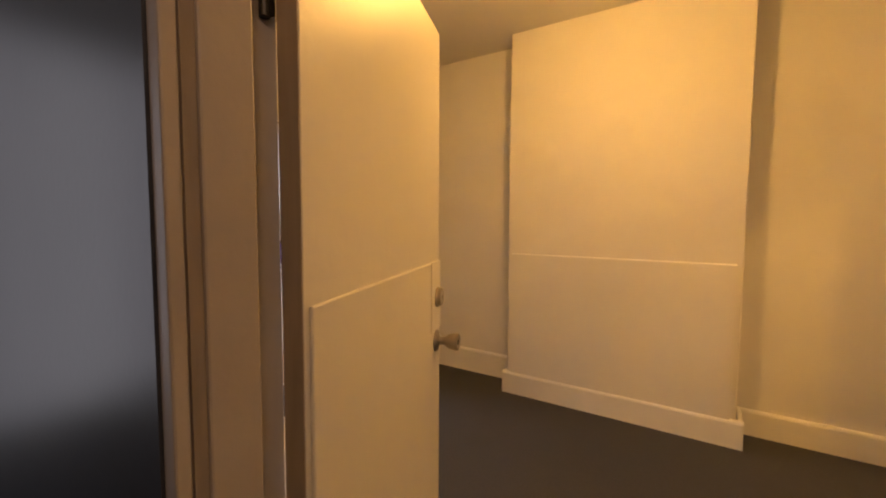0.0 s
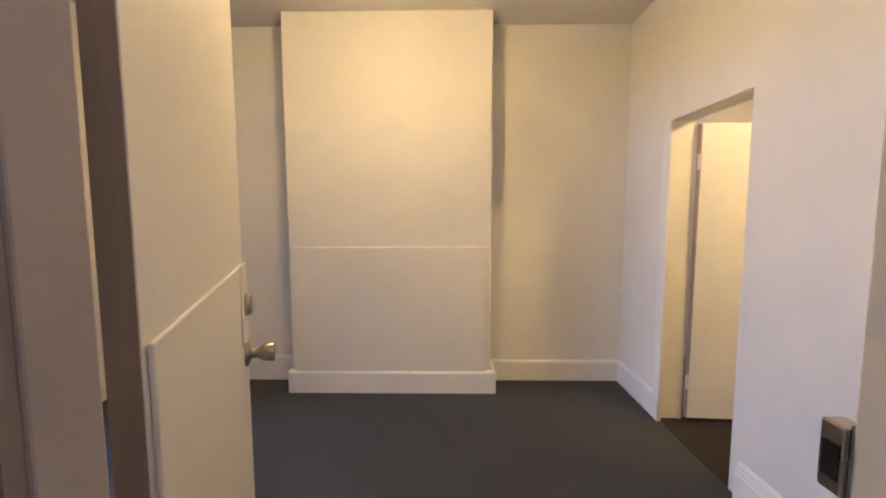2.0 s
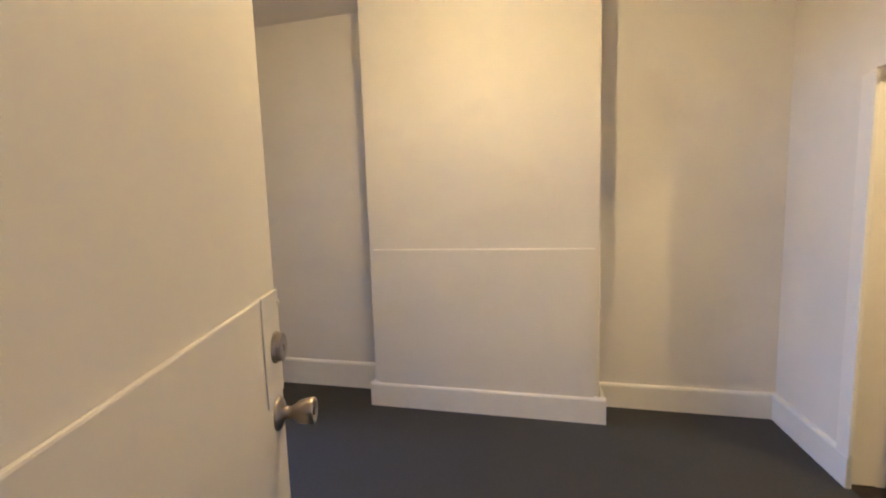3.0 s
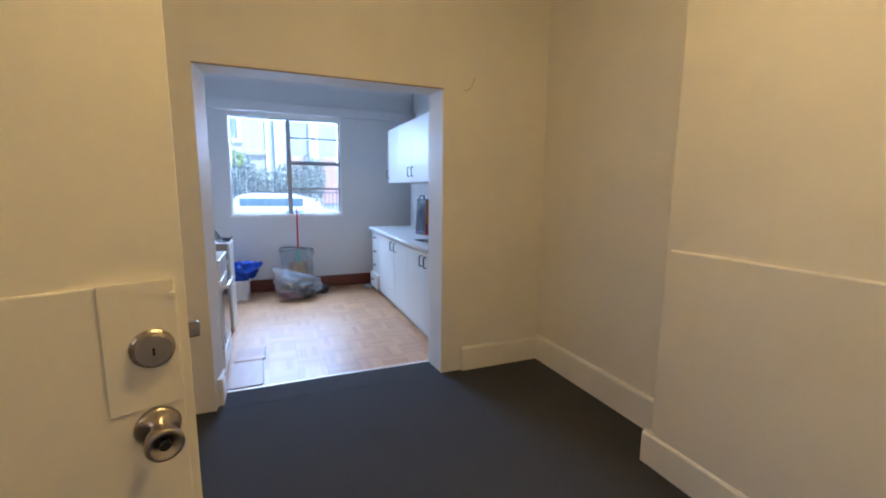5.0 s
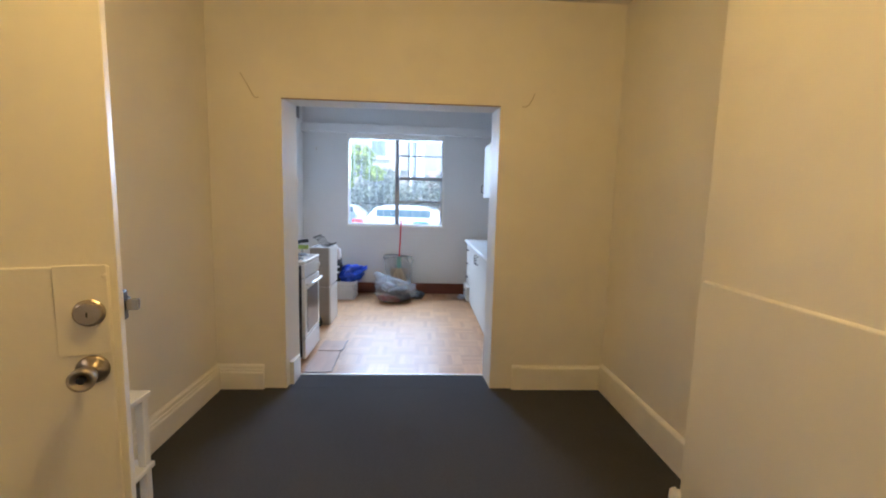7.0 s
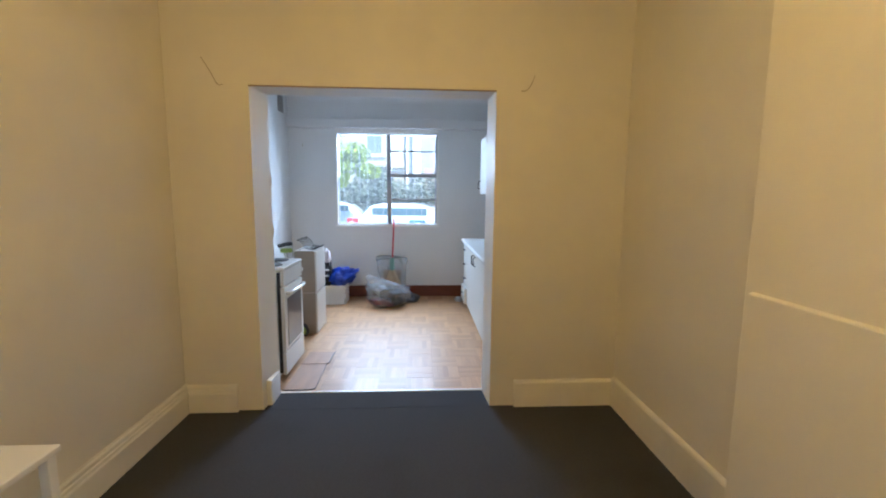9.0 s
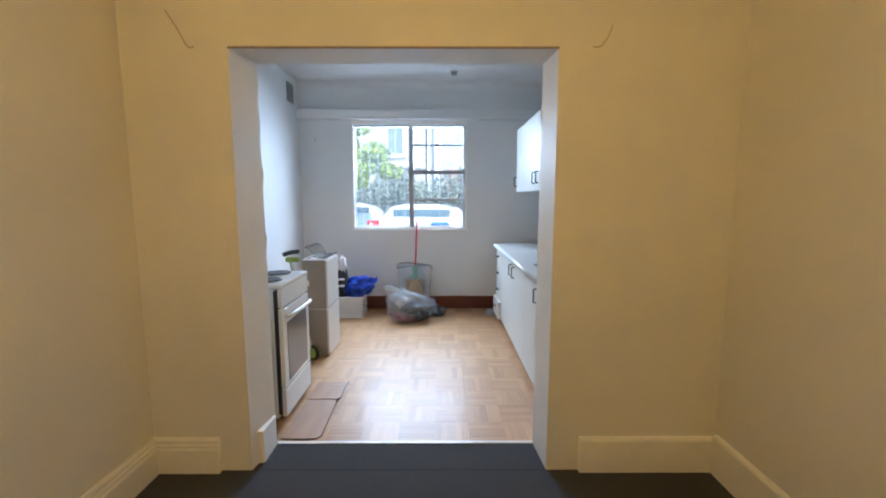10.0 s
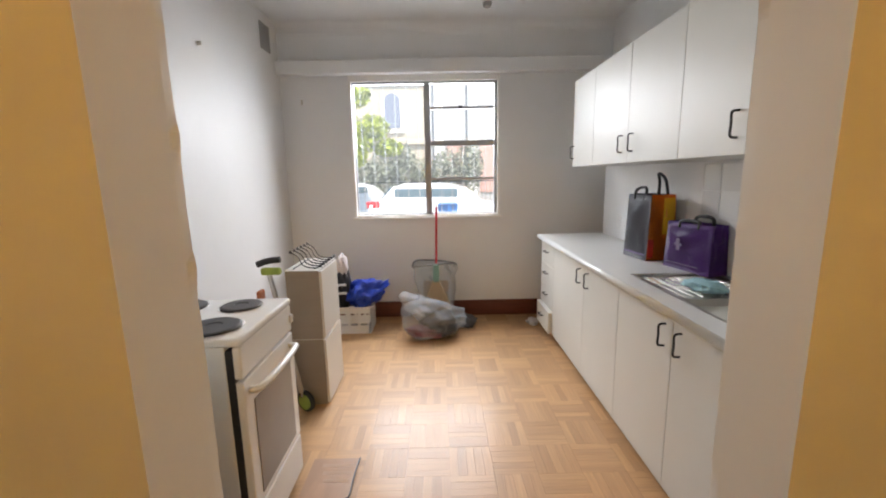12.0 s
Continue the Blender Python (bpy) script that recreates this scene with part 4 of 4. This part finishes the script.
tagged(part("dark_rag", lump(bmesh.new(), (-3.0, -1.52, 0.05), (0.1, 0.11, 0.06), 12, 0.4, 4, 0.003), RUBB1, None, smooth=True), "dark rag lying beside the rubbish bag", "rag")
sheetbag = thing("open_plastic_bag", "grey clear plastic bag propped open against the wall", "plastic bag", -3.15, -1.80, 0)
bm = bmesh.new()
NU, NV = 40, 14
ring = []
for v in range(NV + 1):
    row = []
    for u in range(NU):
        a = 2 * math.pi * u / NU
        ca, sa = math.cos(a), math.sin(a)
        k = v / NV
        rx, ry = 0.09 + 0.015 * k, 0.17 + 0.045 * k
        px = rx * math.copysign(abs(ca) ** 0.45, ca)
        py = ry * math.copysign(abs(sa) ** 0.45, sa)
        w = 0.03 * noise.noise(Vector((px * 9, py * 9, k * 5))) + 0.012 * noise.noise(Vector((px * 30, py * 30, k * 14)))
        row.append(bm.verts.new((px + w, py + w, 0.003 + 0.6 * k + (0.02 * math.sin(a * 2 + 0.7) if v == NV else 0))))
    ring.append(row)
for p, q in zip(ring, ring[1:]):
    for u in range(NU):
        bm.faces.new((p[u], p[(u + 1) % NU], q[(u + 1) % NU], q[u]))
rim_pts = [tuple(v.co) for v in ring[-1][::4]] + [tuple(ring[-1][0].co)]
part("bag_skin", bm, FILMT, sheetbag, "clear grey film", True)
part("bag_rim", tube(bmesh.new(), rim_pts, 0.008, 6), RUBB1, sheetbag, "dark rolled rim", True)
part("card_scrap", boxes((-0.03, -0.02, -0.12, 0.13, 0.02, 0.42), bevel=0.002), CARD, sheetbag, "brown card inside")
broom = thing("broom", "broom with a red handle and green head upside down", "broom", -3.03, -1.79, 0)
part("handle", cyl(bmesh.new(), (-0.02, 0, 0.5), (-0.245, 0.015, 1.16), 0.011), RED, broom, "red handle")
part("hanging_cap", cyl(bmesh.new(), (-0.243, 0.015, 1.155), (-0.252, 0.0155, 1.18), 0.012, 0.008), WPLAS, broom, "white cap")
part("head", boxes((-0.05, 0.0, -0.03, 0.03, 0.44, 0.62), bevel=0.012), MINT, broom, "pale green head")
bm = bmesh.new()
for k in range(40):
    a = (k / 39 - 0.5)
    cyl(bm, (-0.025 + 0.012 * math.sin(k * 2.4), a * 0.06, 0.45), (0.0 + 0.02 * math.sin(k * 1.7), a * 0.30, 0.16), 0.006, 0.004, 5)
part("bristles", bm, BRIST, broom, "straw-coloured bristles")

# litter by the drawers and a sheet of cardboard on the floor
tagged(part("plastic_scrap", lump(bmesh.new(), (-3.0, -0.845, 0.03), (0.07, 0.05, 0.035), 21, 0.4, 4, 0.002), RUBB3, None, smooth=True), "crumpled pale plastic scrap by the drawers", "scrap")


def floor_sheet(label, outline, z, rz):
    """A thin worn board with a dark lifted edge on the side away from the stove."""
    cx, cy = sum(p[0] for p in outline) / len(outline), sum(p[1] for p in outline) / len(outline)
    t = thing("floor_board_sheet", label, "board", cx, cy, z, rz, group="loose sheets by the stove")
    bm = bmesh.new()
    f = bm.faces.new([bm.verts.new((x - cx, y - cy, 0.004)) for x, y in outline])
    ext = bmesh.ops.extrude_face_region(bm, geom=[f])
    bmesh.ops.translate(bm, vec=(0, 0, -0.0035), verts=[e for e in ext["geom"] if isinstance(e, bmesh.types.BMVert)])
    part("sheet", bm, SHEET, t)
    return t, cx, cy


sheet_a, ax, ay = floor_sheet("worn brown hardboard sheet on the parquet by the stove", ((-0.285, -2.43), (-0.285, -2.22), (-0.30, -2.205), (-0.33, -2.197), (-0.80, -2.215), (-0.80, -2.43)), 0.001, 0)
part("dark_edge", tube(bmesh.new(), [(x - ax, y - ay, 0.004) for x, y in ((-0.283, -2.43), (-0.283, -2.25), (-0.30, -2.205), (-0.36, -2.197), (-0.80, -2.213))], 0.003, 6), BLACK, sheet_a, "dark curled edge")
sheet_b, bx, by = floor_sheet("second worn hardboard sheet lapped on the parquet by the stove", ((-0.78, -2.43), (-0.78, -2.20), (-1.06, -2.195), (-1.06, -2.43)), 0.0055, 0)
part("dark_edge", tube(bmesh.new(), [(x - bx, y - by, 0.005) for x, y in ((-0.78, -2.215), (-0.80, -2.195), (-0.93, -2.198), (-1.06, -2.193))], 0.004, 6), BLACK, sheet_b, "dark curled edge")
for k in range(3):
    part("worn_stripe", boxes((-0.10 + 0.055 * k, -0.075 + 0.055 * k, -0.06 + 0.015 * k, 0.10, 0.0042, 0.0047)), CARDL, sheet_b, "pale worn stripe")

# ---- outside the window ----
fixed("ground", boxes((-400, -3.56, -300, 300, -0.42, -0.30)), STREET, "street asphalt outside", "ground")
fixed("pavement", boxes((-7.0, -3.56, -40, 40, -0.29, -0.17), bevel=0.0), PAVE, "concrete pavement along the house", "pavement")
fixed("pavement_far", boxes((-23.4, -19.2, -40, 40, -0.29, -0.17)), PAVE, "concrete pavement across the street", "pavement")


def car(x, y, rz, label):
    c = thing("car", label, "car", x, y, -0.30, rz, "parked cars")
    prof = [(-2.1, 0.35), (-2.15, 0.6), (-2.05, 0.95), (-1.75, 1.02), (-1.35, 1.45), (-0.9, 1.56), (0.3, 1.55), (0.8, 1.42), (1.25, 1.02), (1.95, 0.86), (2.15, 0.62), (2.1, 0.35)]
    bm = bmesh.new()
    rows = []
    for s in (-1, -0.9, 0.9, 1):
        rows.append([bm.verts.new((px, s * (0.86 - 0.22 * max(0, z - 0.95) / 0.6), z if abs(s) < 0.95 else z - 0.05 * (z > 0.5))) for px, z in prof])
    for p, q in zip(rows, rows[1:]):
        for i in range(len(prof)):
            j = (i + 1) % len(prof)
            bm.faces.new((p[i], p[j], q[j], q[i]))
    bm.faces.new(rows[0][::-1])
    bm.faces.new(rows[-1])
    part("car_body", bm, CARW, c)
    for s in (-1, 1):
        part("side_window", boxes((-1.25, 0.72, s * 0.745 - 0.03, s * 0.745 + 0.03, 1.06, 1.40), bevel=0.02), CARG, c)
        part("tail_light", boxes((-2.16, -1.72, s * 0.72 - 0.13, s * 0.72 + 0.16, 0.80, 1.02), bevel=0.03), TAIL, c, "red tail light")
        for px in (-1.35, 1.35):
            w = part("wheel", lathe(bmesh.new(), [(0.2, -0.1), (0.31, -0.1), (0.33, -0.07), (0.33, 0.07), (0.31, 0.1), (0.2, 0.1)], pose(px, s * 0.78, 0.33, 90, 0, 0)), RUBBER, c)
            part("hub", lathe(bmesh.new(), [(0.2, -0.104), (0.2, 0.104)], pose(px, s * 0.78, 0.33, 90, 0, 0)), STEEL, w)
    part("rear_window", boxes((-0.03, 0.03, -0.6, 0.6, -0.25, 0.25), bevel=0.02), CARG, c).matrix_local = pose(-1.59, 0, 1.24, 0, 42, 0)
    part("bumper", boxes((-2.2, -2.08, -0.8, 0.8, 0.36, 0.58), bevel=0.04), CARW, c)
    return c


car(-12.6, -1.75, 80, "white parked hatchback with red tail lights")
car(-17.2, -5.4, 90, "white parked car on the far side")
bn = thing("wheelie_bin", "blue wheelie bin at the kerb", "bin", -10.4, -1.5, -0.30)
part("bin_body", lathe(bmesh.new(), [(0.2, 0.05), (0.27, 0.95), (0.28, 1.0)], n=4), BIN, bn)
part("lid", boxes((-0.25, 0.25, -0.25, 0.25, 1.0, 1.06), bevel=0.03), BIN, bn)

hs = thing("terrace_house", "cream stuccoed terrace house with arched windows", "house", -24.0, -2.0, -0.3)
part("wall", boxes((-3, 0, -14, -0.4, 0, 9)), STUCCO, hs)
part("cornice", boxes((0, 0.35, -14, -0.4, 7.2, 7.5), (0, 0.3, -14, -0.4, 8.7, 9.1), (0, 0.22, -14, -0.4, 3.6, 3.9), bevel=0.04), STUCCO, hs)
part("roof", boxes((-3, 0.1, -14, -0.4, 9.1, 9.4)), ROOFM, hs)
for y, z in ((-8.5, 0.8), (-5.4, 0.8), (-2.3, 0.8), (-8.5, 4.55), (-5.4, 4.55), (-2.3, 4.55)):
    bm = boxes((0.01, 0.06, y - 0.45, y + 0.45, z, z + 1.5))
    w = part("window", lathe(bm, [(0.45, 0), (0.45, 0.05)], pose(0.011, y, z + 1.5, 0, 90, 0), 24), WINDARK, hs, "dark arched window")
    part("frame", boxes((0.0, 0.12, y - 0.62, y - 0.46, z - 0.1, z + 1.6), (0.0, 0.12, y + 0.46, y + 0.62, z - 0.1, z + 1.6), (0.0, 0.16, y - 0.7, y + 0.7, z - 0.25, z - 0.1)), TRIM, w)
ps = thing("pale_house", "pale rendered house with pilasters and pinkish panels", "house", -23.5, 1.2, -0.3)
part("wall", boxes((-3, 0, -3.4, 8, 0, 8)), STONE, ps)
for y in (-3.1, -1.2, 0.7, 2.6):
    part("pilaster", boxes((0, 0.3, y, y + 0.5, 0, 7.6), bevel=0.03), TRIM, ps)
    part("panel", boxes((0.0, 0.08, y + 0.7, y + 1.7, 0.8, 3.6), bevel=0.02), BRICKR, ps)
fe = thing("iron_fence", "dark iron railing fence across the street", "fence", -19.6, -2, -0.17)
for z in (0.15, 1.35):
    part("rail", boxes((-0.02, 0.02, -8, 9, z, z + 0.05)), DARKM, fe)
for k in range(85):
    part("picket", cyl(bmesh.new(), (0, -8 + 0.2 * k, 0), (0, -8 + 0.2 * k, 1.6), 0.012, n=5), DARKM, fe)


def leaves(n, seed, blobs, size):
    """Many small bent leaves in uneven clumps."""
    rng = np.random.default_rng(seed)
    vs, fs = [], []
    for _ in range(n):
        c, r = blobs[rng.integers(len(blobs))]
        d = rng.normal(size=3)
        d *= rng.random() ** 0.4 / np.linalg.norm(d)
        p = np.array(c) + d * np.array(r)
        a, b = rng.normal(size=3), rng.normal(size=3)
        a /= np.linalg.norm(a)
        b -= a * a.dot(b)
        b /= np.linalg.norm(b)
        s = size * (0.6 + 0.8 * rng.random())
        k = len(vs)
        vs += [tuple(p - a * s), tuple(p + b * s * 0.45), tuple(p + a * s), tuple(p - b * s * 0.45)]
        fs += [(k, k + 1, k + 2), (k, k + 2, k + 3)]
    me = bpy.data.meshes.new("crown")
    me.from_pydata(vs, [], fs)
    return me


tree = thing("street_tree", "street tree with bright yellow-green leaves", "tree", -14.6, -5.6, -0.30)
bm = tube(bmesh.new(), ((0, 0, 0), (0.05, 0.03, 1.2), (0.0, 0.1, 2.2), (0.1, 0.0, 3.4)), 0.10)
for e in ((0.5, 1.0, 3.2), (-0.6, 0.6, 3.4), (0.2, -1.0, 3.6), (0.4, 0.7, 2.5)):
    tube(bm, ((0.02, 0.06, 1.9), (e[0] * 0.5, e[1] * 0.5, 0.45 * (1.9 + e[2])), e), 0.04)
part("trunk", bm, BARK, tree, smooth=True)
me = leaves(7500, 4, [((0.3, 0.9, 3.1), (0.8, 0.75, 0.6)), ((-0.3, 0.2, 3.6), (0.9, 0.9, 0.7)), ((0.3, -0.8, 3.5), (0.9, 0.8, 0.7)), ((0.4, 0.8, 2.5), (0.5, 0.55, 0.4)), ((0.0, 0.0, 4.3), (0.9, 0.9, 0.6)), ((0.4, 0.3, 1.9), (0.45, 0.5, 0.35)), ((0.3, 1.6, 3.5), (0.6, 0.6, 0.45)), ((0.2, 2.1, 2.8), (0.4, 0.5, 0.3)), ((0.0, 0.9, 4.7), (0.7, 0.6, 0.5))], 0.10)
me.materials.append(LEAF)
crown = new("crown", me)
crown.parent = tree
hd = leaves(15000, 9, [((-20.4, -9 + 1.1 * k, 1.2 + 0.35 * (k % 3)), (0.6, 0.8, 1.3)) for k in range(9)], 0.09)
hd.name = "hedge"
hd.materials.append(HEDGE)
tagged(new("hedge", hd), "dark green hedge behind the far fence", "hedge", kind="stuff")

# ---- parquet, laid in squares of five fingers ----
SQ, NF = 0.22, 5
FW = SQ / NF
floor_k = bpy.data.objects["floor_kitchen"]


def finger_mesh(name, along_x, material):
    bm = bmesh.new()
    lx, ly = (SQ, FW) if along_x else (FW, SQ)
    box(bm, -lx / 2 + 0.0003, lx / 2 - 0.0003, -ly / 2 + 0.0003, ly / 2 - 0.0003, -0.006, 0.0)
    me = bpy.data.meshes.new(name)
    bm.to_mesh(me)
    bm.free()
    me.materials.append(material)
    return me


MX, MY = finger_mesh("parquet_finger_x", True, PQ_X), finger_mesh("parquet_finger_y", False, PQ_Y)
rng = random.Random(11)
vs, fs, ms, made = [], [], [], 0
for i in range(15):
    for j in range(15):
        x1 = -0.262 - SQ * i
        y0 = -3.262 + SQ * j
        along = (i + j) % 2 == 0
        for k in range(NF):
            cx = x1 - SQ / 2 if along else x1 - FW * (k + 0.5)
            cy = y0 + FW * (k + 0.5) if along else y0 + SQ / 2
            lx, ly = (SQ, FW) if along else (FW, SQ)
            if cx - lx / 2 < -3.33 or cy + ly / 2 > -0.04:
                continue
            dz = rng.uniform(-0.0004, 0.0004)
            if i < 9 and 4 <= j <= 10 and made < 300:
                ob = new("parquet_finger", MX if along else MY)
                ob.location = (cx, cy, dz)
                ob.parent = floor_k
                made += 1
                continue
            b = len(vs)
            e = 0.0003
            for z in (-0.006, dz):
                vs += [(cx - lx / 2 + e, cy - ly / 2 + e, z), (cx + lx / 2 - e, cy - ly / 2 + e, z), (cx + lx / 2 - e, cy + ly / 2 - e, z), (cx - lx / 2 + e, cy + ly / 2 - e, z)]
            fs += [(b + 4, b + 5, b + 6, b + 7), (b, b + 1, b + 5, b + 4), (b + 1, b + 2, b + 6, b + 5), (b + 2, b + 3, b + 7, b + 6), (b + 3, b, b + 4, b + 7)]
            ms += [0 if along else 1] * 5
me = bpy.data.meshes.new("parquet_rest")
me.from_pydata(vs, [], fs)
me.materials.append(PI_X)
me.materials.append(PI_Y)
me.polygons.foreach_set("material_index", ms)
rest = new("parquet_rest", me)
rest.parent = floor_k
tagged(rest, "warm oak parquet laid in basket-weave squares", kind="stuff")
